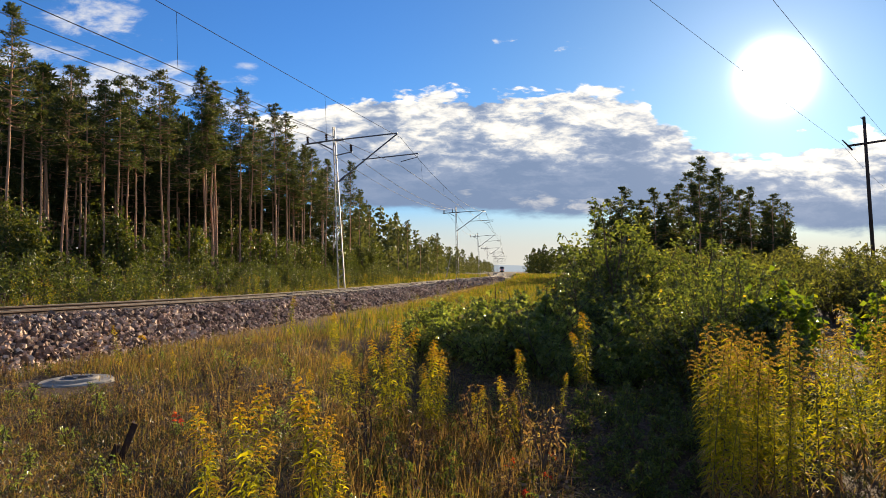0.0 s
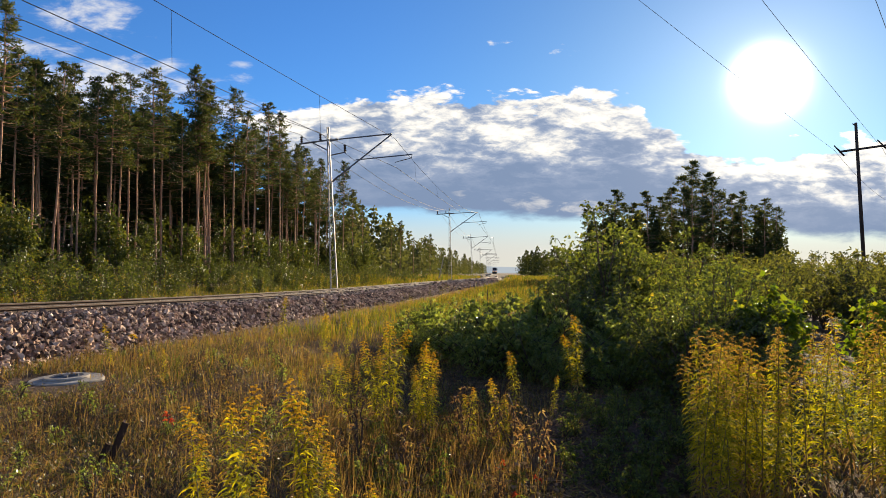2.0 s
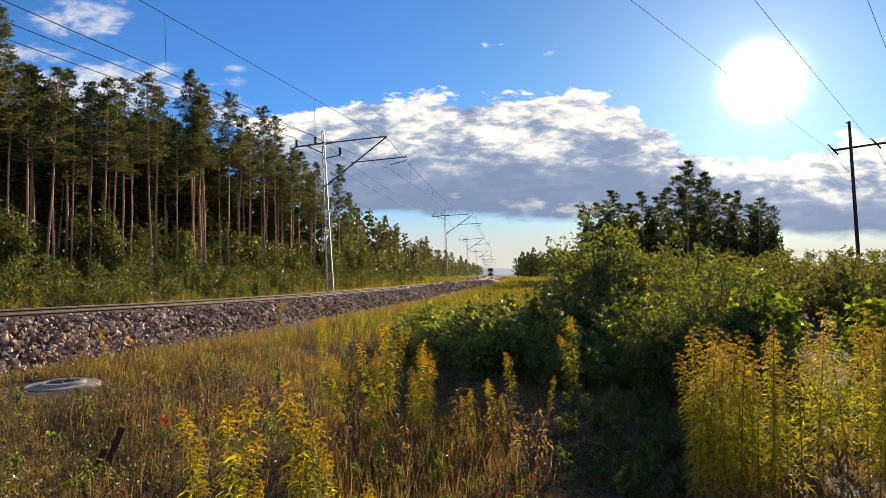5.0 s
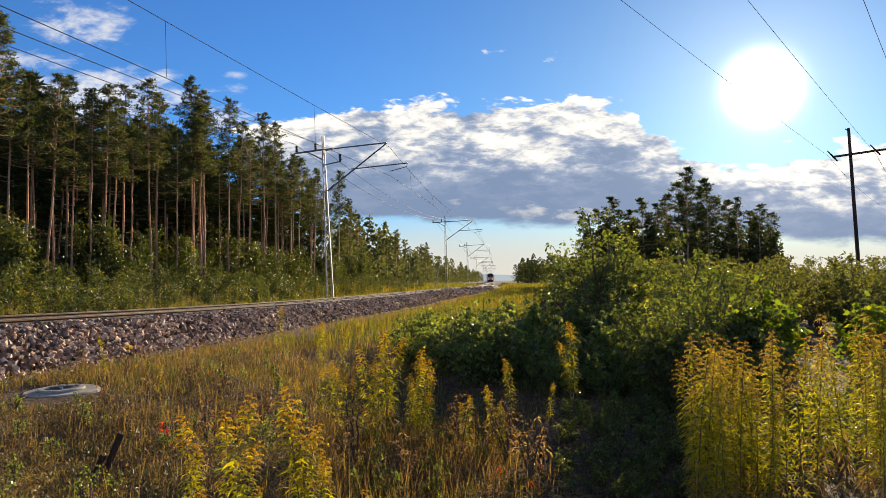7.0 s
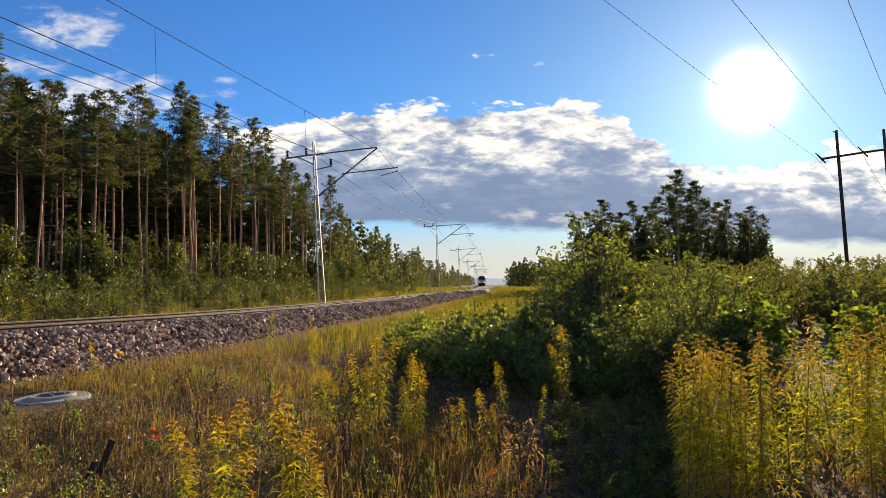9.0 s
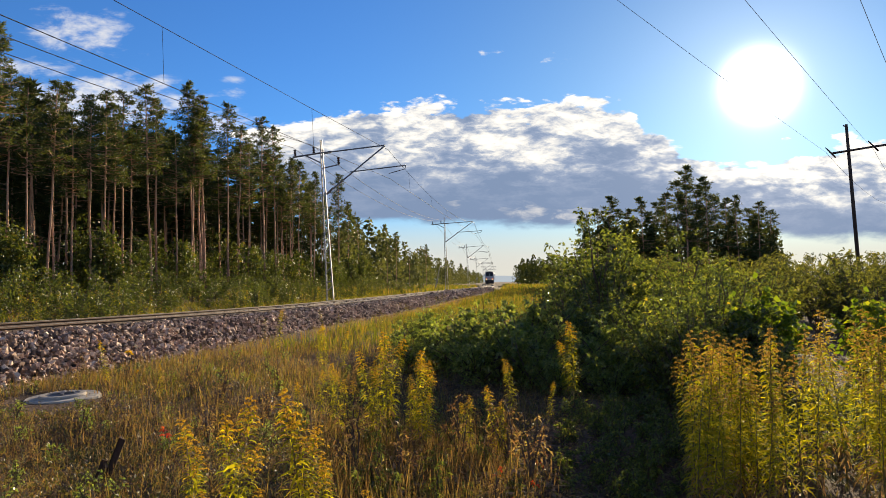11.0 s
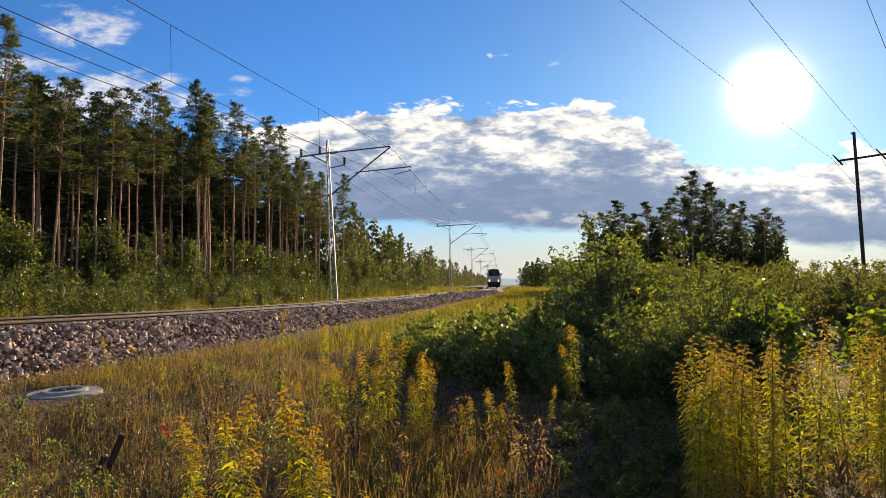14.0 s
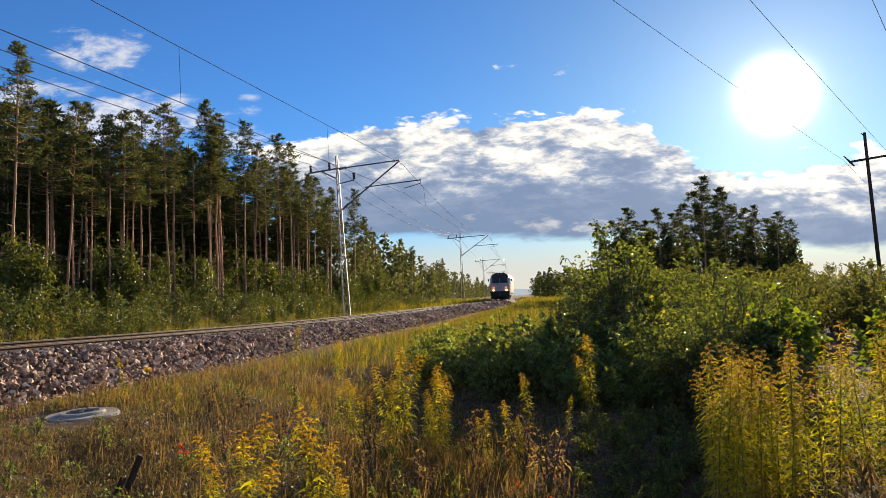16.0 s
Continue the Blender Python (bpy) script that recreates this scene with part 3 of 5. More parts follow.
            part("insulator", ins, PORCELAIN, bracket, "brown ribbed insulator")


def wire(name, a, b, sag, r, label, n=24, mat=CABLE, group="wires over the railway"):
    t = np.linspace(0, 1, n)[:, None]
    p = np.array(a) * (1 - t) + np.array(b) * t
    p[:, 2] -= sag * 4 * (t * (1 - t))[:, 0]
    return tagged(part(name, Buf().tube(p, r, 4), mat), label, "wire", group=group)


def build_wires():
    m_sup = [(-15.3, -14.0, 8.45), (-2.12, 37.8, 8.33), (5.0, 87.0, 8.5), (11.2, 146.0, 8.5), (15.6, 200.0, 8.2), (20.4, 252.0, 8.2), (25.0, 305, 8.2), (29.6, 360, 8.2)]
    c_sup = [(-15.3, -14.0, 6.7), (-2.05, 37.8, 6.85), (5.2, 87.0, 7.0), (11.5, 146.0, 7.0), (16.0, 200.0, 6.7), (20.8, 252.0, 6.7), (25.4, 305, 6.7), (30, 360, 6.7)]
    for i in range(len(m_sup) - 1):
        r = 0.011 + 0.00006 * max(0, m_sup[i][1])
        sag = 0.12 if i == 0 else 0.9
        mw = wire("messenger_wire", m_sup[i], m_sup[i + 1], sag, r, "thin steel messenger wire above the track")
        wire("contact_wire", c_sup[i], c_sup[i + 1], 0.03, r * 1.05, "thin copper contact wire above the track")
        if i < 2:
            for t in (0.12, 0.3, 0.47, 0.64, 0.82):
                a = np.array(m_sup[i]) * (1 - t) + np.array(m_sup[i + 1]) * t
                a[2] -= sag * 4 * t * (1 - t)
                b = np.array(c_sup[i]) * (1 - t) + np.array(c_sup[i + 1]) * t
                part("dropper", Buf().tube([a, b], 0.006, 4), CABLE, mw)
    for k, p in enumerate((
        [(-18.4, -14.0, 8.6), (-5.97, 37.8, 8.62), (1.3, 87, 8.8), (6.8, 146, 8.8), (11.6, 200, 8.3), (16.5, 252, 8.3)],
        [(-19.0, -14.0, 8.5), (-6.94, 37.8, 8.5), (0.3, 87, 8.75), (5.8, 146, 8.7), (10.6, 200, 8.2), (15.5, 252, 8.2)])):
        for a, b in zip(p, p[1:]):
            wire("feeder_wire", a, b, 0.8, 0.013 + 0.00005 * max(0, a[1]), "thin aluminium feeder wire beside the track")


def build_power_pole():
    pole = tagged(new("power_pole"), "dark tarred twin wooden power poles joined by a cross-arm", "power pole")
    h = 10.9
    pole.matrix_basis = pose(28.86, 50, 0.9, 0, -2.6, 0)
    for px, top in ((0.0, h), (3.3, h - 0.1)):
        part("pole_shaft", Buf().tube([(px, 0, -0.7), (px, 0, h * 0.5), (px, 0, top)], (0.135, 0.12, 0.095), 10), POLEWOOD, pole, smooth=True)
    beam = part("cross_arm", Buf().tube([(-1.3, -0.16, h - 1.95), (1.65, -0.18, h - 1.66), (4.7, -0.16, h - 1.40)], 0.075, 6), POLEWOOD, pole, "dark cross-arm")
    part("pin", Buf().tube([(-0.22, 0, h - 0.05), (-0.05, 0, h - 0.2)], (0.04, 0.03), 6), DARKSTEEL, pole)
    for x, z in ((-1.3, h - 1.9), (1.65, h - 1.62), (4.6, h - 1.4)):
        ins = Buf().tube([(x - 0.35, -0.16, z + 0.38), (x, -0.16, z), (x + 0.3, -0.16, z - 0.35)], (0.035, 0.06, 0.05), 6)
        part("insulator", ins, PORCELAIN, beam, "dark insulator")
    for e, s in (((26.9, 50, 9.9), (6.5, 22.6, 9.9)), ((30.2, 50, 10.0), (10.2, 22.6, 9.9)), ((33.4, 50, 10.3), (13.6, 22.6, 9.9))):
        e, s = np.array(e), np.array(s)
        far = s + (s - e) * 1.4
        wire("power_wire", e, far, 0.25, 0.010, "thin dark overhead power wire", group="wires of the power line")
        wire("power_wire", e, e + (e - s) * 1.2 + np.array([0, 0, -0.5]), 0.6, 0.012, "thin dark overhead power wire", group="wires of the power line")


# ---------------------------------------------------------------- trees
def pine_parts(rng, h, r, crown_from, clumps, per, width, size=0.42, taper=0.55):
    """Scots pine: bare trunk, a few dead snags, limbs, tufts of needles."""
    n = 12
    t = np.linspace(0, 1, n)
    wob = np.cumsum(rng.normal(0, 0.05, (n, 2)), 0) * 0.7
    spine = np.stack([wob[:, 0], wob[:, 1], t * h], 1)
    trunk = Buf().tube(spine, r * (1 - 0.85 * t) + 0.02, 7)

    def at(f):
        return np.stack([np.interp(f, t, spine[:, i]) for i in range(3)], -1)
    crown = Buf()
    tufts, dirs = [], []
    limbs = clumps
    for i in range(limbs):
        g = (i + rng.uniform(0, 1)) / limbs
        f = crown_from + (1 - crown_from) * g
        reach = width * (1 - g) ** taper * (0.6 + 0.4 * min(1, g / 0.25)) * rng.uniform(0.45, 1.15) + 0.12
        az = rng.uniform(0, 2 * math.pi)
        out = np.array([math.cos(az), math.sin(az), rng.uniform(-0.12, 0.18) + 0.45 * g])
        side = np.array([-math.sin(az), math.cos(az), 0.0])
        a = at(np.array(f))
        e = a + out * reach
        mid = (a + e) / 2 + np.array([0, 0, -0.06 * reach])
        trunk.tube([a, mid, e], (0.04 * (1.2 - g) + 0.012, 0.025 * (1.2 - g) + 0.01, 0.008), 3, False)
        m = 11
        k = rng.uniform(0.25, 1.05, m)
        pts = a + (e - a) * k[:, None] + np.outer(rng.normal(0, 0.26, m) * reach * (1.1 - 0.5 * k), side) + rng.normal(0, 0.09, (m, 3))
        tufts.append(pts)
        dirs.append(np.tile(out, (m, 1)))
    tufts.append(at(np.ones(2)) - np.array([[0, 0, 0.0], [0, 0, 0.25]]))
    dirs.append(np.tile([0, 0, 2.0], (2, 1)))
    P, D = np.concatenate(tufts), np.concatenate(dirs)
    P, D = np.repeat(P, per, 0), np.repeat(D, per, 0)
    jit = unit(rng.normal(size=P.shape) * np.array([1, 1, 0.45]) + D * 0.5 + np.array([0, 0, 0.3]))
    crown.quads(blades(rng, P + jit * 0.03, jit, size * rng.uniform(0.6, 1.3, len(P)), size * 0.22, 0.06))
    # dead snags under the crown
    for i in range(7):
        a = at(np.array(rng.uniform(0.12, crown_from)))
        az = rng.uniform(0, 6.28)
        trunk.tube([a, a + np.array([math.cos(az), math.sin(az), rng.uniform(-0.2, 0.1)]) * rng.uniform(0.4, 1.3)], (0.022, 0.006), 3, False)
    return trunk, crown


def make_tree(name, trunk, crown, tmat, cmat, label, category="tree", group=""):
    e = tagged(new(name), label, category, group)
    part("trunk", trunk, tmat, e, smooth=True)
    part("crown", crown, cmat, e)
    return e


EDGE_Y = np.array([0, 20, 34, 43, 57, 72, 100, 150, 250, 400, 700.0])
EDGE_X = np.array([-29.2, -25.7, -23.2, -21.6, -19.1, -16.5, -12.5, -6.0, 6.0, 20.0, 48.0])
EDGE_H = np.array([14.5, 14.6, 14.9, 15.4, 17, 17.5, 15.2, 12, 10, 9, 9.0])


def build_forest():
    rng = np.random.default_rng(11)
    label = "tall scots pine with a bare orange trunk at the forest edge"
    tall = [make_tree("pine_tree", *pine_parts(rng, 17.0, 0.094, cf, cl, 7, w, 0.28), BARK, NEEDLE, label, group="pines of the forest") for cf, cl, w in ((0.58, 50, 2.0), (0.64, 46, 1.8), (0.54, 54, 2.0), (0.60, 50, 2.2), (0.67, 42, 1.8), (0.56, 52, 1.8))]
    deep = [make_tree("pine_tree", *pine_parts(rng, 16.0, 0.095, cf, cl, 5, w, 0.68), BARK, NEEDLE_SHADED, "slender pine standing deep in the dark forest", group="pines of the forest") for cf, cl, w in ((0.40, 26, 2.0), (0.30, 30, 1.8), (0.5, 24, 2.0))]
    grove = [make_tree("grove_pine", *pine_parts(rng, 17.0, 0.12, cf, cl, 6, w, 0.46, 0.38), BARK, NEEDLE, "pine of a small grove against the bright sky", group="pines of the grove") for cf, cl, w in ((0.26, 62, 2.6), (0.18, 64, 2.4), (0.34, 58, 2.8))]
    used = set()

    def plant(src, x, y, h, spread=1.0):
        base = 16.0 if src in deep else 17.0
        s = h / base
        m = pose(x, y, float(height(x, y)) - 0.05, rng.normal(0, 0.7), rng.normal(0.8, 0.9), rng.uniform(0, 360)) @ Matrix.Diagonal((s * spread, s * spread, s, 1))
        if src not in used:
            used.add(src)
            src.matrix_basis = m
        else:
            copy_thing(src, m @ Matrix.Diagonal((*src.scale, 1)).inverted())
    # chosen trees that stand out along the edge: bearing, distance, height
    for u, d, h in ((-0.588, 43, 16.4), (-0.539, 46, 14.0), (-0.513, 47, 14.2), (-0.478, 50, 12.8), (-0.455, 51, 13.6), (-0.437, 50, 14.0), (-0.425, 52, 12.9), (-0.373, 54, 15.5), (-0.316, 56, 16.1), (-0.302, 58, 15.6), (-0.271, 58, 14.9), (-0.258, 61, 13.9), (-0.222, 66, 15.8), (-0.207, 69, 15.4), (-0.19, 74, 13.2), (-0.178, 76, 13.4), (-0.158, 82, 13.2), (-0.124, 95, 14.9), (-0.112, 100, 12.0), (-0.308, 57, 14.6), (-0.322, 58, 14.0), (-0.50, 49, 12.9), (-0.40, 53, 12.0), (-0.34, 56, 12.4), (-0.245, 63, 12.8), (-0.097, 110, 10.8), (-0.048, 140, 10.6), (-0.008, 160, 9.4), (-0.06, 132, 8.5), (-0.03, 150, 8.0)):
        far = 29.2 / (0.176 - u) if u < -0.15 else d
        plant(rng.choice(tall), u * far, far, (h - 0.7) * far / d + 0.7, 1.0)
    spots = []
    tries = 0
    while len(spots) < 205 and tries < 20000:
        tries += 1
        y = rng.uniform(24, 112)
        back = rng.uniform(0.5, 30) ** 1.0
        ex = float(np.interp(y, EDGE_Y, EDGE_X))
        x = ex - back
        if x / y < -0.80:
            continue
        if all((x - a) ** 2 + (y - b) ** 2 > 1.7 ** 2 for a, b in spots):
            spots.append((x, y))
            h = float(np.interp(y, EDGE_Y, EDGE_H)) * rng.uniform(0.74, 0.94)
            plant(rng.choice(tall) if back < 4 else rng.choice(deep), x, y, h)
    # the grove across the open ground
    for u, d, h in ((0.205, 104, 10.0), (0.222, 100, 10.6), (0.236, 98, 12.0), (0.25, 106, 11.0), (0.263, 100, 10.5), (0.285, 98, 11.8), (0.30, 104, 11.6), (0.318, 100, 12.4), (0.330, 99, 13.8), (0.345, 97, 15.5), (0.357, 103, 13.8), (0.372, 99, 14.3), (0.388, 102, 11.9), (0.402, 100, 11.5), (0.415, 98, 11.6), (0.43, 104, 10.3), (0.442, 99, 10.7), (0.458, 101, 9.7), (0.345, 110, 12.3), (0.31, 112, 11.0), (0.40, 112, 10.5), (0.27, 113, 10.4), (0.365, 108, 10.9), (0.24, 109, 10.2)):
        plant(rng.choice(grove), u * d, d, h, 1.15)


def build_far_woods():
    """Woods too far off to count: crowns of tufts over the land."""
    rng = np.random.default_rng(5)
    P, S = [], []

    def mass(x, y, h, w, n):
        k = rng.uniform(0, 1, n)
        r = w * (1.05 - k) ** 0.6 * rng.uniform(0.2, 1, n)
        a = rng.uniform(0, 6.28, n)
        P.append(np.stack([x + np.cos(a) * r, y + np.sin(a) * r, float(height(x, min(y, 870))) + h * (0.08 + 0.92 * k)], 1))
        S.append(np.full(n, 0.045 * h + 0.12))
    for y in np.concatenate([np.linspace(100, 300, 170), np.linspace(300, 800, 160)]):
        ex = float(np.interp(y, EDGE_Y, EDGE_X))
        h = float(np.interp(y, EDGE_Y, EDGE_H))
        back = rng.uniform(0, 1) ** 1.4 * 30
        mass(ex - back, y, h * rng.uniform(0.6, 1.12) * (0.85 + 0.2 * min(1, back / 10)), h * 0.2, 84)
    for i in range(60):
        y = rng.uniform(30, 100)
        mass(float(np.interp(y, EDGE_Y, EDGE_X)) - rng.uniform(10, 20), y, rng.uniform(8, 12.5), 1.7, 60)
    for i in range(170):
        y = rng.uniform(14, 112)
        ex = float(np.interp(y, EDGE_Y, EDGE_X)) - rng.uniform(20, 42)
        mass(ex, y, rng.uniform(4, 11), 1.6, 60)
    left = len(P)
    for i in range(100):
        y = rng.uniform(99, 120)
        mass(y * rng.uniform(0.20, 0.475), y, rng.uniform(4, 9.5), 1.7, 95)
    for i in range(80):
        y = rng.uniform(190, 340)
        x = 0.0725 * y + rng.uniform(5.5, 24) + 0.02 * y
        mass(x, y, rng.uniform(5, 8), 1.8, 110)
    for i in range(150):
        y = rng.uniform(380, 520)
        x = y * rng.uniform(0.2, 0.75)
        mass(x, y, rng.uniform(9, 15), 3.0, 36)
    # left woods lightened for haze, right ones darkened for backlight, both in colour
    for lo, hi, mat, label in ((0, left, HAZY_WOODLEAF, "distant mixed pine and birch woods along the railway, haze put into the colour"), (left, len(P), NEEDLE_SHADED, "distant woods beyond the open ground, backlit shade put into the colour")):
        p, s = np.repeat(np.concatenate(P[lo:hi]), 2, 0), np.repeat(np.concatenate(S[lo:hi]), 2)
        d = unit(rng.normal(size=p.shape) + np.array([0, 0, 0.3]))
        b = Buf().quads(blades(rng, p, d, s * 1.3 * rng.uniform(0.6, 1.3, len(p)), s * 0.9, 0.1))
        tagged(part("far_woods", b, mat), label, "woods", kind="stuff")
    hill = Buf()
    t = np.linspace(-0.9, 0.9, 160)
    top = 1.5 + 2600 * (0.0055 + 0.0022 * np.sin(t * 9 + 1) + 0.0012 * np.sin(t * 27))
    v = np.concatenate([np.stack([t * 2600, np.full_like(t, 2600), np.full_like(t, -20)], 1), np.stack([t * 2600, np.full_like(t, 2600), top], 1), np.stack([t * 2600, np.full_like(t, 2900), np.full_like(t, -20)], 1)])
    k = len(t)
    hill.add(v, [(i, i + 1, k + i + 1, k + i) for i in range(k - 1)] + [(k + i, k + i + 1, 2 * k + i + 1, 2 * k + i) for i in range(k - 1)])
    # the hills glow blue-grey: distance haze put into their emission
    tagged(part("backdrop", hill, plain("hazy_hill_glow", (0.10, 0.12, 0.14), 1.0, emit=0.42, emit_color=(0.55, 0.66, 0.80))), "low forested hills on the horizon, blue-grey haze put in as glow", "hills", kind="structure")


# ---------------------------------------------------------------- shrubs
def shrub_parts(rng, h, spread, stems, twigs, leaves, leaf, ratio=0.55, bare=0.25, erect=0.5):
    """Many stems from one root, twigs on them and leaves on the twigs."""
    wood, foliage = Buf(), Buf()
    P, D = [], []
    for i in range(stems):
        az = rng.uniform(0, 6.28)
        lean = spread * math.sqrt(rng.uniform(0, 1))
        hh = h * rng.uniform(0.55, 1.0) * (1 - 0.35 * (lean / max(spread, 0.01)) ** 2)
        t = np.linspace(0, 1, 6)
        tip = np.array([math.cos(az) * lean, math.sin(az) * lean, hh])
        pts = np.outer(t ** 1.3, [tip[0], tip[1], 0]) + np.outer(t ** 0.9, [0, 0, hh]) + rng.normal(0, 0.02 * h, (6, 3)) * t[:, None]
        wood.tube(pts, 0.011 * h ** 0.5 * (1 - 0.8 * t) + 0.002, 4, False)
        f = rng.uniform(bare, 1, twigs) ** 0.8
        a = np.stack([np.interp(f, t, pts[:, k]) for k in range(3)], 1)
        d = unit(rng.normal(size=(twigs, 3)) * np.array([1, 1, 0.5]) + np.array([math.cos(az), math.sin(az), 0]) * 0.3 + np.array([0, 0, erect]))
        ln = 0.24 * h * (1.15 - f) * rng.uniform(0.5, 1.2, twigs) + 0.05 * h
        P.append(np.repeat(a, leaves, 0) + np.repeat(d * ln[:, None], leaves, 0) * rng.uniform(0.1, 1, (twigs * leaves, 1)))
        D.append(np.repeat(d, leaves, 0))
        for a0, d0, l0 in list(zip(a, d, ln))[:2]:
            wood.tube([a0, a0 + d0 * l0], (0.004, 0.0015), 3, False)
    P, D = np.concatenate(P), np.concatenate(D)
    d = unit(D * 0.5 + rng.normal(size=P.shape) * np.array([1, 1, 0.7]))
    foliage.quads(blades(rng, P, d, leaf * rng.uniform(0.6, 1.3, len(P)), leaf * ratio * rng.uniform(0.8, 1.2, len(P)), 0.3))
    return wood, foliage


def make_shrub(name, rng, label, mat, category="shrub", group="", **k):
    wood, foliage = shrub_parts(rng, **k)
    e = tagged(new(name), label, category, group)
    part("branchwork", wood, TWIG, e)
    part("foliage", foliage, mat, e)
    return e


def scatter(src, spots, rng, sink=0.04):
    """Puts the sources and copies of them at (x, y, scale)."""
    used = set()
    for i, (x, y, s) in enumerate(spots):
        o = src[i % len(src)]
        m = pose(x, y, float(height(x, y)) - sink, rng.normal(0, 2), rng.normal(0, 2), rng.uniform(0, 360)) @ Matrix.Scale(s, 4)
        if o in used:
            copy_thing(o, m @ Matrix.Diagonal((*o.scale, 1)).inverted())
        else:
            used.add(o)
            o.matrix_basis = m


def build_shrubs():
    rng = np.random.default_rng(21)
    # the big thicket beside the clearing
    big = [make_shrub("alder_shrub", rng, "large dense green alder shrub shading the ground below it", SHRUB, group="shrubs of the thicket", h=2.5, spread=1.05, stems=24, twigs=22, leaves=9, leaf=0.078, ratio=0.52, bare=0.04) for _ in range(3)]
    scatter(big, [(3.25, 14.24, 1.14), (4.1, 14.6, 0.92), (3.6, 16.2, 1.3), (5.04, 14.87, 1.02), (4.41, 12.35, 0.77), (2.9, 12.47, 0.73), (5.54, 12.47, 0.68), (3.95, 16.6, 1.2), (6.68, 15.62, 0.79), (2.2, 12.0, 0.66), (3.0, 11.8, 0.58), (3.9, 12.0, 0.66), (4.7, 12.3, 0.64), (2.1, 12.8, 0.6), (2.95, 8.8, 0.70), (2.78, 8.45, 0.60), (3.45, 8.9, 0.73), (3.15, 9.8, 0.72), (3.8, 9.3, 0.70), (2.8, 8.0, 0.56), (3.3, 7.8, 0.52)], rng)
    low = [make_shrub("low_shrub", rng, "low spreading green shrub with shiny leaves", LOWLEAF, group="low shrubs beside the grass", h=1.1, spread=0.75, stems=22, twigs=16, leaves=11, leaf=0.054, ratio=0.62, bare=0.05, erect=0.3) for _ in range(2)]
    scatter(low, [(-0.35, 11.9, 0.8), (0.3, 11.4, 1.0), (1.0, 11.3, 1.25), (1.5, 11.8, 1.3), (0.2, 12.6, 1.0), (0.9, 12.8, 1.2), (1.35, 10.3, 1.1), (0.65, 10.4, 0.95), (1.9, 10.4, 1.15), (2.6, 10.5, 1.2), (-0.2, 15.0, 0.9), (3.3, 10.6, 1.2), (4.0, 10.8, 1.2), (2.3, 9.5, 0.7), (3.0, 9.6, 0.8), (1.6, 9.6, 0.6)], rng)
    broad = [make_shrub("young_aspen", rng, "young aspen shoots with broad bright green leaves", BROAD, group="aspen shoots", h=1.75, spread=0.55, stems=9, twigs=14, leaves=6, leaf=0.10, ratio=0.85, bare=0.15) for _ in range(2)]
    scatter(broad, [(3.72, 9.0, 0.88), (4.1, 9.05, 0.95), (4.35, 9.4, 0.86), (5.3, 9.2, 0.82), (5.65, 9.6, 0.86)], rng)
    shoot = [make_shrub("alder_shoot", rng, "slender leafy shoot rising above the thicket", SHRUB, group="shoots above the thicket", h=2.8, spread=0.16, stems=2, twigs=18, leaves=3, leaf=0.085, ratio=0.55, bare=0.35, erect=0.9) for _ in range(2)]
    scatter(shoot, [(2.12, 12.9, 1.0), (2.35, 13.4, 0.86), (3.3, 13.2, 0.84), (11.0, 20.0, 1.0), (11.9, 21.0, 1.02), (10.2, 21.5, 0.94), (4.3, 13.6, 0.86)], rng)
    # willow thickets over the open ground
    will = [make_shrub("willow_shrub", rng, "grey-green willow shrub lit from behind by the low sun", WILLOW, group="willows of the open ground", h=2.4, spread=1.2, stems=14, twigs=16, leaves=7, leaf=0.125, ratio=0.42, bare=0.1) for _ in range(3)]
    spots = []
    for i in range(68):
        y = rng.uniform(13.5, 46)
        x = rng.uniform(max(5.6, 0.20 * y), 0.66 * y)
        spots.append((x, y, (1.58 + 0.040 * y) / 2.4 * rng.uniform(0.78, 1.06)))
    scatter(will, spots, rng)
    # saplings before the forest
    sap = [make_shrub("birch_sapling", rng, "leafy young birch at the foot of the pine forest", SAPLING, group="saplings before the forest", h=3.2, spread=0.95, stems=8, twigs=13, leaves=5, leaf=0.18, ratio=0.6, bare=0.05) for _ in range(3)]
    spots = []
    for i in range(290):
        y = 17 + 95 * rng.uniform(0, 1) ** 1.2
        ex = float(np.interp(y, EDGE_Y, EDGE_X))
        clear = float(line_at(y)[0]) - 5.2 - 0.025 * y
        k = rng.uniform(0, 1) ** 0.8
        x = ex - 2.5 + (clear - ex + 2.5) * k
        if x / y > -0.70:
            spots.append((x, y, rng.uniform(0.62, 1.1) * (1.0 - 0.42 * k)))
    scatter(sap, spots, rng)
    # taller young trees between the trunks
    mid = [make_shrub("young_birch", rng, "slender young birch growing between the pine trunks", SAPLING, "tree", group="young trees of the forest edge", h=7.0, spread=1.5, stems=5, twigs=34, leaves=6, leaf=0.24, ratio=0.6, bare=0.2) for _ in range(3)]
    spots = []
    for i in range(84):
        y = rng.uniform(33, 112)
        ex = float(np.interp(y, EDGE_Y, EDGE_X))
        spots.append((ex + rng.uniform(-7, 2.0) + 1.5 * (y > 75), y, rng.uniform(0.5, 1.05)))
    spots += [(-20.9, 38.0, 0.75), (-21.6, 38.8, 0.85)]
    scatter(mid, spots, rng)


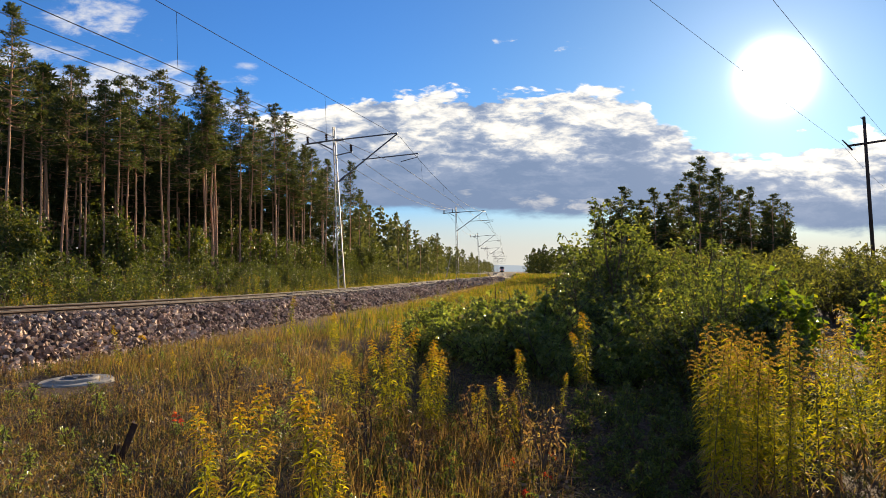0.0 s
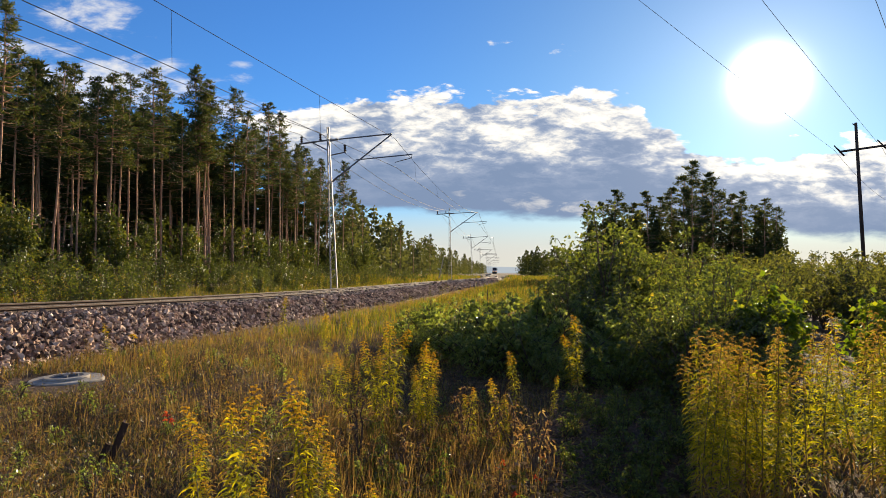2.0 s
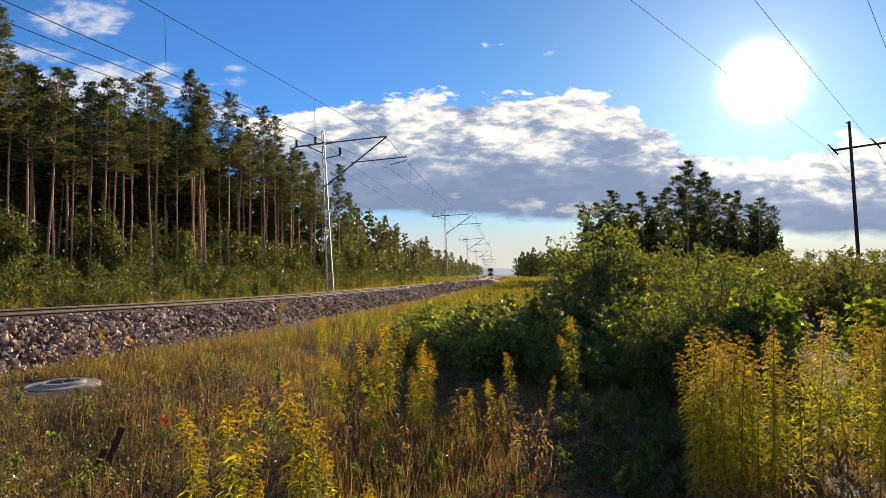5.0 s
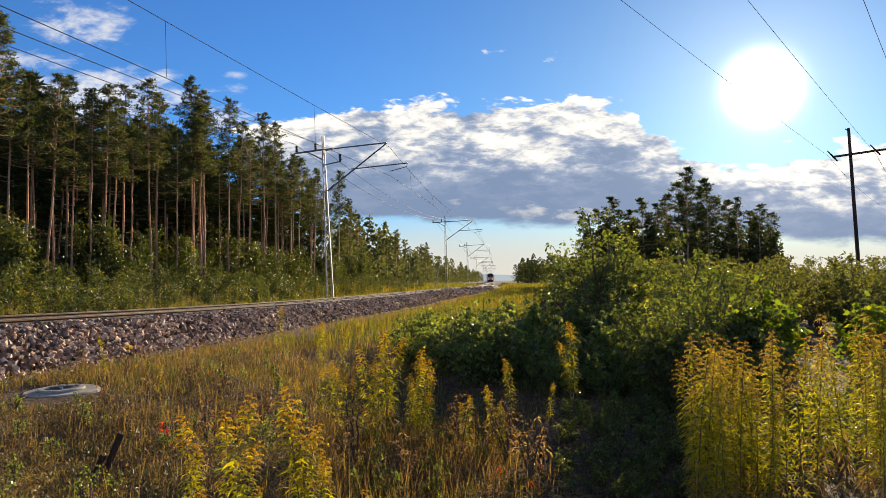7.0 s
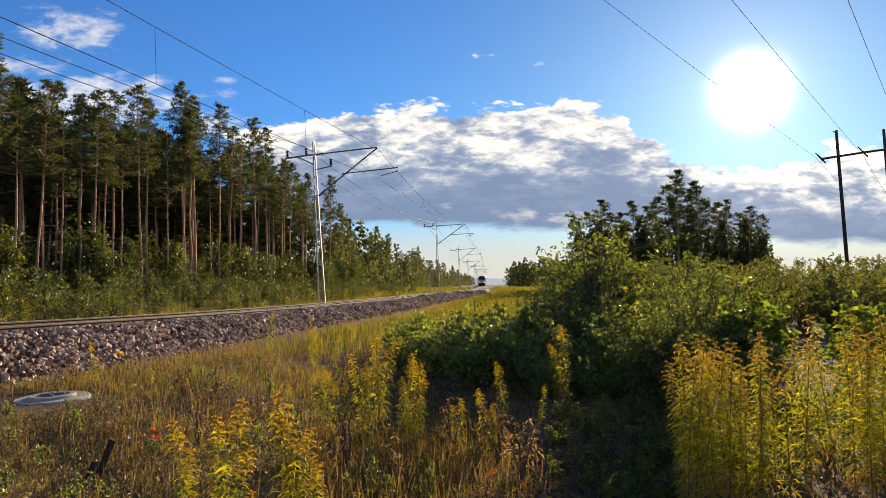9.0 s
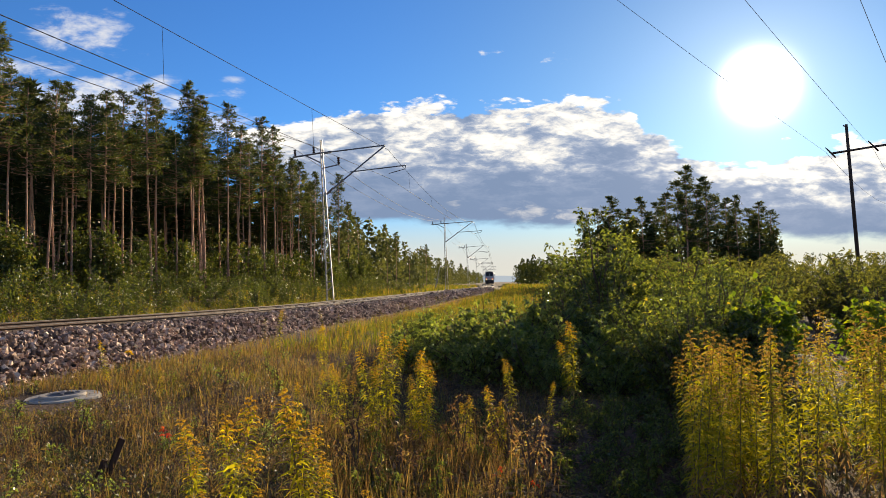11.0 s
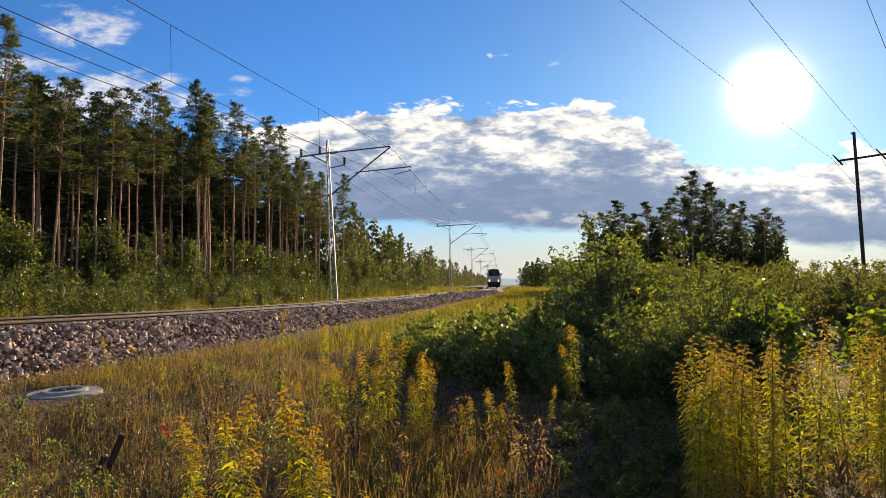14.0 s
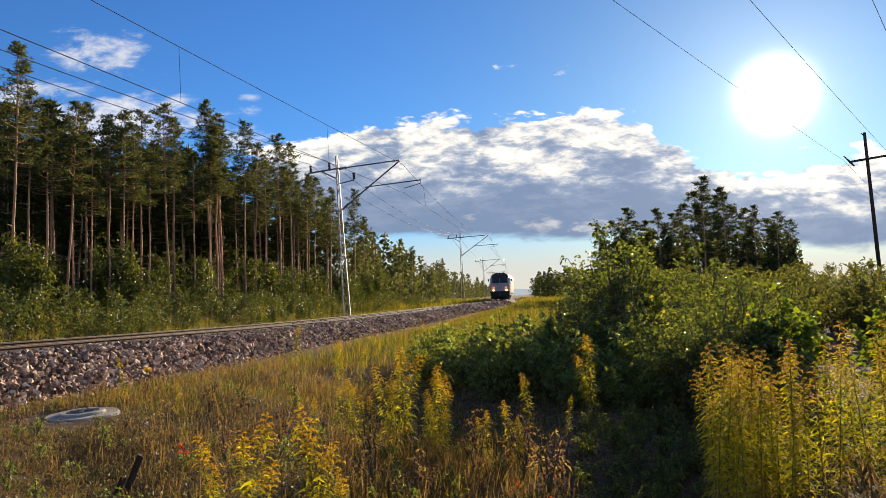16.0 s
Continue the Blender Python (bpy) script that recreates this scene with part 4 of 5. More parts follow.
# ---------------------------------------------------------------- herbs and grass
def arched(rng, p, az, length, width, lift, droop):
    """Narrow leaves that rise from p, bow over and hang: six corners each, in one piece a leaf."""
    n = len(p)
    out = np.stack([np.cos(az), np.sin(az), np.zeros(n)], 1)
    side = np.stack([-np.sin(az), np.cos(az), rng.normal(0, 0.35, n)], 1)
    length, lift, droop = [np.broadcast_to(a, (n,))[:, None] for a in (length, lift, droop)]

    def at(k):
        return p + out * length * k + np.array([0, 0, 1.0]) * length * (lift * k - droop * k * k)
    a, b = at(0.38), at(0.74)
    v = np.stack([at(0.0), a + side * width / 2, a - side * width / 2, b + side * width * 0.38, b - side * width * 0.38, at(1.0)], 1)
    i = np.arange(n) * 6
    faces = [f for j in i.tolist() for f in ((j, j + 2, j + 1), (j + 1, j + 2, j + 4, j + 3), (j + 3, j + 4, j + 5))]
    return v.reshape(-1, 3), faces


def goldenrod_parts(rng, h, leaves, bloom):
    """A stem, living leaves above, withered ones below, and a plume of bowed one-sided sprays."""
    t = np.linspace(0, 1, 7)
    bend = rng.normal(0, 0.07, 2)
    spine = np.stack([bend[0] * t ** 2, bend[1] * t ** 2, t * h], 1)
    stem = Buf().tube(spine, 0.0048 * (1 - 0.6 * t), 4, False)

    def on(f):
        return np.stack([np.interp(f, t, spine[:, i]) for i in range(3)], 1)
    f = np.linspace(0.26, 0.93, leaves)
    az = np.arange(leaves) * 2.4 + rng.normal(0, 0.35, leaves)
    ln = 0.098 * (1.1 - 0.5 * smooth01(f, 0.5, 0.95)) * rng.uniform(0.8, 1.15, leaves)
    foliage = Buf().add(*arched(rng, on(f), az, ln, 0.0125, rng.uniform(0.6, 0.95, leaves), rng.uniform(0.75, 1.15, leaves)))
    dead = max(6, leaves // 5)
    f = rng.uniform(0.06, 0.36, dead)
    withered = Buf().add(*arched(rng, on(f), rng.uniform(0, 6.28, dead), 0.10 * rng.uniform(0.6, 1.2, dead), 0.013, 0.2, rng.uniform(0.7, 1.6, dead)))
    plume = Buf()
    for i in range(bloom):
        g = i / bloom
        a = on(np.array([0.80 + 0.20 * g]))[0]
        az = i * 2.4 + rng.normal(0, 0.3)
        ln = 0.10 * (1.05 - 0.8 * g) * rng.uniform(0.7, 1.2)
        k = np.linspace(0.12, 1, 14)
        q = a + np.outer(k * ln, [math.cos(az), math.sin(az), 0.0]) + np.outer((1.05 * k - 0.95 * k * k) * ln, [0, 0, 1.0])
        q = np.repeat(q, 2, 0)
        dd = rng.normal(size=q.shape) * np.array([1, 1, 0.4]) + np.array([0, 0, 0.9])
        plume.quads(blades(rng, q, dd, 0.013 * rng.uniform(0.7, 1.3, len(q)), 0.0065, 0.0))
    return stem, foliage, withered, plume


def make_goldenrod(rng, h, leaves, bloom, mat, label, group):
    e = tagged(new("goldenrod"), label, "wildflower", group)
    s, f, w, p = goldenrod_parts(rng, h, leaves, bloom)
    part("stem", s, STALK, e)
    tagged(part("leafage", f, GOLD_LEAF, e), kind="stuff")
    tagged(part("withered_leaves", w, DEADLEAF, e, "brown withered lower leaves"), kind="stuff")
    tagged(part("flower_plume", p, mat, e, "yellow flower plume" if mat is PLUME else "faded orange flower plume"), kind="stuff")
    return e


def build_goldenrods():
    rng = np.random.default_rng(31)
    faded = [make_goldenrod(rng, 1.2, 112, 14, PLUME_OLD, "tall goldenrod with yellow-green leaves and faded orange plume", "goldenrods of the dense stand") for _ in range(5)]
    spots = []
    for i in range(54):
        y = rng.uniform(4.3, 5.8)
        x = rng.uniform(0.345 * y, 0.70 * y)
        spots.append((x, y, rng.uniform(0.72, 1.06)))
    spots += [(u * d, d, k) for u, d, k in ((0.352, 5.0, 0.98), (0.364, 5.1, 1.02), (0.378, 4.9, 0.96), (0.39, 5.1, 0.98), (0.405, 4.8, 0.84), (0.418, 5.0, 0.82), (0.43, 4.9, 0.86), (0.442, 4.7, 0.80), (0.455, 5.0, 0.92), (0.47, 4.8, 0.90))]
    scatter(faded, spots, rng, 0.02)
    bright = [make_goldenrod(rng, 1.0, 104, 18, PLUME, "goldenrod in bloom with bright yellow plume among dry grass", "goldenrods in the grass") for _ in range(4)]
    # bearing, distance, scale
    near = [(-0.307, 3.7, 0.86), (-0.316, 3.85, 0.70), (-0.268, 3.7, 0.96), (-0.262, 3.85, 0.85), (-0.255, 3.6, 0.78), (-0.245, 3.5, 0.60), (-0.170, 3.6, 0.99), (-0.163, 3.7, 0.88), (-0.178, 3.75, 0.80), (-0.158, 3.5, 0.66), (-0.127, 3.8, 0.62), (-0.135, 3.5, 0.50), (-0.083, 3.2, 0.60), (-0.29, 3.6, 0.55), (-0.19, 3.5, 0.50)]
    tall_pair = [(-0.0585, 7.0, 1.05), (-0.062, 7.1, 0.98), (-0.075, 6.9, 0.86), (-0.07, 6.6, 0.80), (-0.05, 7.0, 0.90), (-0.08, 6.7, 0.70), (-0.0184, 6.4, 0.88), (-0.022, 6.5, 0.82), (-0.012, 6.35, 0.80), (-0.004, 6.4, 0.72), (-0.026, 6.3, 0.70), (-0.015, 6.2, 0.62), (-0.008, 6.3, 0.55)]
    loose = [(0.0505, 6.2, 0.56), (0.044, 6.3, 0.50), (0.089, 6.2, 0.68), (0.093, 6.1, 0.55), (0.099, 6.2, 0.42), (0.111, 7.4, 0.74), (0.158, 7.4, 0.45), (0.190, 8.5, 1.03), (0.183, 8.7, 0.80), (-0.10, 6.4, 0.62), (-0.115, 6.6, 0.60), (-0.125, 6.9, 0.65), (-0.13, 7.2, 0.70), (-0.15, 7.4, 0.60), (-0.18, 7.0, 0.55), (-0.145, 12.0, 0.85), (-0.205, 13.2, 0.90), (-0.15, 12.5, 0.80), (-0.12, 12.2, 0.75), (-0.43, 9.6, 0.70), (-0.36, 8.6, 0.45)]
    mid = tall_pair + loose
    scatter(bright, [(u * d, d, s) for u, d, s in near + mid], rng, 0.02)
    # tall yellow-green stand beyond the track
    spots = []
    for i in range(150):
        y = rng.uniform(17, 70)
        cx = float(line_at(y)[0])
        spots.append((cx - rng.uniform(3.4, 7.5), y, rng.uniform(0.7, 1.2)))
    for i in range(70):
        y = rng.uniform(14, 42)
        spots.append((float(line_at(y)[0]) + rng.uniform(3.8, 7.5), y, rng.uniform(0.45, 0.8)))
    scatter([make_goldenrod(rng, 1.15, 34, 6, PLUME_OLD, "yellow-green goldenrod in the verge beyond the track", "goldenrods beyond the track") for _ in range(3)], spots, rng)


def build_weeds():
    """Low weeds and dead stems in the shade of the thicket, and a few coloured plants."""
    rng = np.random.default_rng(37)
    weed = [make_shrub("weed", rng, "low leafy weed in the shade of the thicket", SHRUB, "weed", group="weeds under the thicket", h=0.5, spread=0.16, stems=5, twigs=9, leaves=5, leaf=0.055, ratio=0.45, bare=0.1) for _ in range(4)]
    spots = [(u * d, d, rng.uniform(0.25, 0.65)) for u, d in zip(np.concatenate([rng.uniform(-0.12, 0.13, 45), rng.uniform(0.17, 0.36, 45)]), np.concatenate([rng.uniform(4.4, 8.0, 45), rng.uniform(5.2, 8.0, 45)]))]
    spots += [(u * d, d, rng.uniform(0.35, 0.7)) for u, d in zip(rng.uniform(0.20, 0.37, 70), rng.uniform(5.0, 8.4, 70))]
    spots += [(u * d, d, rng.uniform(0.6, 1.1)) for u, d in zip(rng.uniform(0.36, 0.64, 60), rng.uniform(5.4, 8.4, 60))]
    scatter(weed, spots, rng, 0.01)
    dead = [make_shrub("dead_weed", rng, "dry brown dead weed stalks with reddish leaves", DEADLEAF, "weed", group="dead weeds", h=0.62, spread=0.16, stems=6, twigs=7, leaves=4, leaf=0.04, ratio=0.4, bare=0.2) for _ in range(3)]
    spots = [(u * d, d, rng.uniform(0.5, 1.1)) for u, d in zip(rng.uniform(-0.16, 0.14, 15), rng.uniform(4.6, 7.4, 15))]
    spots += [(u * d, d, rng.uniform(0.35, 0.8)) for u, d in zip(rng.uniform(-0.6, -0.1, 60), rng.uniform(3.2, 12, 60))]
    spots = [p for p in spots if (p[0] + 2.48) ** 2 + (p[1] - 5.75) ** 2 > 0.6 and (p[0] + 4.4) ** 2 + (p[1] - 9.05) ** 2 > 0.6]
    scatter(dead, spots, rng, 0.01)
    small = [make_shrub("clearing_weed", rng, "small green weed among dry grass", LOWLEAF, "weed", group="weeds of the clearing", h=0.34, spread=0.10, stems=4, twigs=6, leaves=4, leaf=0.036, ratio=0.5, bare=0.05) for _ in range(3)]
    spots = [(u * d, d, rng.uniform(0.4, 1.0)) for u, d in zip(rng.uniform(-0.6, 0.08, 120), rng.uniform(4.2, 13, 120))]
    spots = [p for p in spots if across(p[0], p[1]) > 2.9 and (p[0] + 2.48) ** 2 + (p[1] - 5.75) ** 2 > 0.2 and (p[0] + 4.4) ** 2 + (p[1] - 9.05) ** 2 > 0.6]
    scatter(small, spots, rng, 0.0)
    red = [make_shrub("red_leaved_seedling", rng, "small seedling with bright red autumn leaves", REDLEAF, "weed", group="red seedlings", h=0.3, spread=0.08, stems=3, twigs=4, leaves=3, leaf=0.05, ratio=0.6, bare=0.3)]
    scatter(red, [(0.48, 5.6, 0.5), (0.86, 6.0, 0.55), (0.55, 4.95, 0.5), (0.75, 5.4, 0.4), (-2.32, 6.55, 0.8)], rng, 0.0)
    hawk = [make_shrub("hawkweed", rng, "small yellow flower on a thin stalk", PLUME, "wildflower", group="yellow flowers", h=0.5, spread=0.03, stems=1, twigs=3, leaves=7, leaf=0.05, ratio=0.7, bare=0.93, erect=0.9)]
    scatter(hawk, [(-4.35, 10.8, 1.1), (-4.1, 10.5, 0.5)], rng, 0.0)


def build_grass():
    rng = np.random.default_rng(41)

    def tufts(n, region, hlo, hhi, per, width, spread=0.05, lean=0.15):
        x, y = region(n)
        z = height(x, y)
        p = np.repeat(np.stack([x, y, z], 1), per, 0) + np.concatenate([rng.normal(0, spread, (n * per, 2)), np.zeros((n * per, 1))], 1)
        d = unit(rng.normal(0, lean, (n * per, 3)) * np.array([1, 1, 0]) + np.array([0, 0, 1.0]))
        ln = np.repeat(rng.uniform(hlo, hhi, n), per) * rng.uniform(0.5, 1.1, n * per)
        return blades(rng, p, d, ln, width * rng.uniform(0.7, 1.4, n * per), 0.05)

    def clearing(n):
        y = 2.2 + 13.0 * rng.uniform(0, 1, n) ** 0.75
        x = y * rng.uniform(-0.72, 0.16, n)
        keep = (across(x, y) > 2.9) & ((x + 4.35) ** 2 + (y - 8.75) ** 2 > 0.62)
        return x[keep], y[keep]

    def patchy(n):
        x, y = clearing(n * 3)
        f = np.sin(x * 2.1 + 1.3 * np.sin(y * 1.1)) + np.sin(y * 1.7 - x * 0.8) + 0.9 * smooth01(y, 6.0, 3.6)
        keep = f > rng.normal(0.35, 0.45, len(f))
        return x[keep], y[keep]

    def foreground(n):
        y = rng.uniform(3.4, 8.0, n)
        x = y * rng.uniform(-0.64, 0.12, n)
        keep = (x + 4.35) ** 2 + (y - 8.75) ** 2 > 0.62
        return x[keep], y[keep]

    def beside(n):
        y = rng.uniform(4.3, 7.8, n)
        return y * rng.uniform(-0.16, 0.10, n), y

    def far_side(n):
        y = rng.uniform(8.5, 16.5, n)
        x = y * rng.uniform(-0.62, 0.02, n)
        keep = (across(x, y) > 2.75) & ((x + 4.35) ** 2 + (y - 8.75) ** 2 > 0.62)
        return x[keep], y[keep]

    def regional(y0, y1, a, b):
        def f(n):
            y = rng.uniform(y0, y1, n)
            cx = line_at(y)[0]
            return cx + rng.uniform(a, b, n), y
        return f

    def fixed(f):
        def g(n):
            x, y = f(n * 2)
            return x[:n], y[:n]
        return g
    dry = Buf()
    dry.quads(tufts(6500, fixed(clearing), 0.03, 0.11, 5, 0.0045, 0.07, 0.4))
    dry.quads(tufts(1900, regional(9, 60, 2.75, 4.4), 0.05, 0.26, 6, 0.008, 0.09))
    dry.quads(tufts(5500, fixed(foreground), 0.02, 0.09, 5, 0.005, 0.08, 0.6))
    dry.quads(tufts(2300, fixed(patchy), 0.12, 0.34, 3, 0.0036, 0.07, 0.12))
    dry.quads(tufts(1000, beside, 0.12, 0.40, 4, 0.0042, 0.06, 0.2))
    dry.quads(tufts(1100, fixed(far_side), 0.10, 0.32, 4, 0.006, 0.08, 0.2))
    tagged(part("dry_grass", dry, STRAW), "dry golden brown grass and dead stalks in the clearing", "grass", kind="stuff")
    green = Buf()
    green.quads(tufts(800, fixed(far_side), 0.08, 0.26, 5, 0.006, 0.08, 0.25))
    green.quads(tufts(2800, regional(14, 42, 4.0, 9.5), 0.15, 0.5, 7, 0.012))
    green.quads(tufts(1800, regional(42, 80, 4.0, 10.0), 0.25, 0.6, 6, 0.024, 0.12))
    green.quads(tufts(1800, regional(80, 200, 3.6, 14.0), 0.4, 0.8, 6, 0.06, 0.2))
    green.quads(tufts(6000, regional(10, 75, -14.0, -3.2), 0.15, 0.5, 6, 0.016))
    green.quads(tufts(2600, regional(75, 230, -16.0, -3.2), 0.5, 1.0, 6, 0.08, 0.2))
    tagged(part("verge_grass", green, GREENGRASS), "tall yellow-green grass on the verges of the railway", "grass", kind="stuff")
    # herbs close to the ground
    herb = Buf()
    n = 8200
    y = 2.2 + 10.5 * rng.uniform(0, 1, n) ** 0.8
    x = y * np.where(rng.uniform(0, 1, n) < 0.74, rng.uniform(-0.65, 0.14, n), rng.uniform(0.14, 0.60, n))
    keep = (x + 4.38) ** 2 + (y - 8.85) ** 2 > 0.5
    x, y = x[keep], y[keep]
    n = len(x)
    z = height(x, y)
    per = 7
    p = np.repeat(np.stack([x, y, z], 1), per, 0) + rng.normal(0, 1.0, (n * per, 3)) * np.array([0.05, 0.05, 0.025]) + np.array([0, 0, 0.045])
    herb.quads(blades(rng, p, rng.normal(size=p.shape) + np.array([0, 0, 0.6]), 0.036 * rng.uniform(0.5, 1.5, len(p)), 0.013, 0.1))
    # fallen leaves and pale litter on the soil
    litter = Buf()
    n = 2600
    y = 2.4 + 9.0 * rng.uniform(0, 1, n) ** 0.9
    x = y * rng.uniform(-0.68, 0.34, n)
    p = np.stack([x, y, height(x, y) + 0.015], 1)
    d = rng.normal(size=p.shape) * np.array([1, 1, 0.25])
    litter.quads(blades(rng, p, d, 0.06 * rng.uniform(0.4, 1.5, n), 0.024 * rng.uniform(0.5, 1.5, n), 0.0, np.tile([0, 0, 1.0], (n, 1)) + rng.normal(0, 0.3, (n, 3))))
    # a lit patch of dry leaves and broken twigs beside the thicket
    n = 1300
    d = rng.uniform(4.6, 7.2, n)
    x = d * rng.uniform(-0.06, 0.19, n)
    p = np.stack([x, d, height(x, d) + rng.uniform(0.015, 0.09, n)], 1)
    way = rng.normal(size=p.shape) * np.array([1, 1, 0.3])
    stick = rng.uniform(0, 1, n) < 0.22
    litter.quads(blades(rng, p, way, np.where(stick, 0.28, 0.055) * rng.uniform(0.5, 1.4, n), np.where(stick, 0.007, 0.03), 0.0, np.tile([0, 0, 1.0], (n, 1)) + rng.normal(0, 0.5, (n, 3))))
    tagged(part("leaf_litter", litter, LITTER), "pale fallen leaves and bits of straw on soil", "litter", kind="stuff")
    tagged(part("low_herbs", herb, HERB), "low green and reddish herbs covering the soil", "herbs", kind="stuff")


# ---------------------------------------------------------------- small things in the clearing
def ring(buf, r0, r1, z0, z1, n=40, c=(0, 0)):
    a = np.linspace(0, 2 * np.pi, n, endpoint=False)
    rows = [(r0, z0), (r1, z0), (r1, z1 - 0.015), (r1 - 0.015, z1), (r0, z1)]
    v = [(c[0] + r * math.cos(t), c[1] + r * math.sin(t), z) for t in a for r, z in rows]
    k = len(rows)
    return buf.add(v, [(i * k + j, ((i + 1) % n) * k + j, ((i + 1) % n) * k + (j + 1) % k, i * k + (j + 1) % k) for i in range(n) for j in range(k)])


def build_well():
    w = tagged(new("concrete_well"), "round weathered concrete well cover with an iron lid in dry grass", "manhole")
    w.matrix_basis = pose(-4.42, 9.05, float(height(-4.42, 9.05)) - 0.10, 1.5, -2, 20)
    part("well_ring", ring(Buf(), 0.25, 0.42, -0.3, 0.13), CONCRETE, w)
    part("collar", ring(Buf(), 0.19, 0.26, 0.0, 0.16), CONCRETE, w)
    lid = Buf().tube([(0, 0, 0.10), (0, 0, 0.155)], 0.199, 28)
    lid.box((-0.13, -0.02, 0.155), (0.13, 0.02, 0.175)).box((-0.02, -0.13, 0.155), (0.02, 0.13, 0.173))
    part("lid", lid, DARKSTEEL, w, "dark cast iron lid")


def build_post():
    p = tagged(new("marker_post"), "short rusty steel marker post leaning in the dry grass", "post")
    z = float(height(-2.5, 5.75))
    p.matrix_basis = pose(-2.48, 5.75, z, 8, 22, 10)
    b = Buf().box((-0.025, -0.006, -0.15), (0.025, 0.006, 0.34)).box((-0.025, -0.006, -0.15), (-0.014, 0.045, 0.34))
    part("post_bar", b, RUST, p)
    part("brace", Buf().box((-0.085, -0.005, -0.1), (-0.04, 0.005, 0.14)), RUST, p)


# ---------------------------------------------------------------- the train
WHITE_PAINT = noisy("grey_white_paint", [(0.3, (0.34, 0.355, 0.36)), (0.7, (0.46, 0.475, 0.48))], 3, 0.45)
PALE_PAINT = noisy("pale_grey_paint", [(0.3, (0.42, 0.42, 0.40)), (0.7, (0.52, 0.52, 0.50))], 3, 0.45)
BLACK_PAINT = noisy("black_paint", [(0.3, (0.012, 0.012, 0.014)), (0.7, (0.035, 0.034, 0.036))], 5, 0.5)
DARKGLASS = plain("dark_glass", (0.03, 0.036, 0.042), 0.18)
HEADLIGHT = plain("headlight_glow", (1.0, 0.8, 0.5), 0.3, emit=3.2, emit_color=(1.0, 0.50, 0.15))
MARKER = plain("marker_glow", (0.8, 0.2, 0.1), 0.3, emit=2.2, emit_color=(1.0, 0.08, 0.02))


def body_outline(y, w, z0, z1, roof):
    return [(-w, y, z0), (w, y, z0), (w, y, z1), (w * 0.86, y, z1 + roof * 0.55), (w * 0.55, y, z1 + roof * 0.92), (0, y, z1 + roof), (-w * 0.55, y, z1 + roof * 0.92), (-w * 0.86, y, z1 + roof * 0.55), (-w, y, z1)]


def build_train():
    """The locomotive heads along -y in its own space; its front is at y = 0 and the rail at z = 0."""
    loco = tagged(new("locomotive"), "white and black diesel locomotive with lit headlights on the track", "locomotive")
    b = Buf()
    loft(b, [body_outline(0.0, 1.40, 1.25, 2.3, 0.2), body_outline(0.08, 1.48, 1.2, 2.38, 0.24), body_outline(0.6, 1.5, 1.15, 3.2, 0.55), body_outline(1.2, 1.52, 1.15, 3.4, 0.8), body_outline(2.0, 1.52, 1.15, 3.4, 0.8), body_outline(19.6, 1.52, 1.15, 3.4, 0.8), body_outline(20.0, 1.4, 1.2, 2.4, 0.3)])
    part("body", b, WHITE_PAINT, loco, "light grey front hull")
    part("roof_panel", loft(Buf(), [[(-1.36, 0.42, 3.45), (1.36, 0.42, 3.45), (1.15, 0.6, 3.9), (0.6, 0.7, 4.2), (-0.6, 0.7, 4.2), (-1.15, 0.6, 3.9)], [(-1.34, 19, 3.66), (1.34, 19, 3.66), (1.1, 19, 4.12), (0.6, 19, 4.26), (-0.6, 19, 4.26), (-1.1, 19, 4.12)]]), BLACK_PAINT, loco, "dark roof")
    for sx in (-1, 1):
        pane = [(sx * 0.05, -0.01, 2.66), (sx * 1.22, 0.03, 2.64), (sx * 1.12, 0.42, 3.46), (sx * 0.05, 0.40, 3.56)]
        w = Buf().add(pane + [(x, y + 0.08, z) for x, y, z in pane], [(0, 1, 2, 3), (7, 6, 5, 4), (0, 4, 5, 1), (1, 5, 6, 2), (2, 6, 7, 3), (3, 7, 4, 0)])
        screen = part("windscreen", w, DARKGLASS, loco, "dark cab window")
        part("wiper", Buf().tube([(sx * 0.3, -0.06, 2.62), (sx * 0.75, 0.12, 3.1)], 0.015, 4), BLACK_PAINT, screen, "thin black wiper")
        part("side_screen", Buf().box((sx * 1.50 - 0.02, 0.55, 2.55), (sx * 1.50 + 0.03, 1.2, 3.35)), DARKGLASS, loco)
        lamp = part("headlight", Buf().tube([(sx * 0.98, -0.09, 1.52), (sx * 0.98, 0.1, 1.52)], 0.13, 16), HEADLIGHT, loco, "glowing warm headlight")
        part("headlight_rim", ring(Buf(), 0.0, 0.01, 0, 0.01, 8, (sx * 0.98, -0.02)), BLACK_PAINT, lamp)
        part("marker_light", Buf().tube([(sx * 0.96, -0.05, 1.93), (sx * 0.96, 0.12, 1.93)], 0.105, 14), MARKER, loco, "small red-orange marker light")
        part("buffer", Buf().tube([(sx * 0.88, -0.02, 1.05), (sx * 0.88, -0.5, 1.05)], 0.10, 10).tube([(sx * 0.88, -0.5, 1.05), (sx * 0.88, -0.58, 1.05)], 0.24, 14), BLACK_PAINT, loco, "black round buffer")
        part("side_stripe", Buf().box((sx * 1.525 - 0.01, 1.2, 1.5), (sx * 1.525 + 0.01, 19.3, 3.0)), PALE_PAINT, loco, "pale grey side panel")
        part("cab_window", Buf().box((sx * 1.54 - 0.01, 0.95, 2.55), (sx * 1.54 + 0.01, 1.75, 3.3)), DARKGLASS, loco)
        part("handrail", Buf().tube([(sx * 1.62, 0.5, 1.4), (sx * 1.62, 0.5, 2.6)], 0.025, 6), WHITE_PAINT, loco)
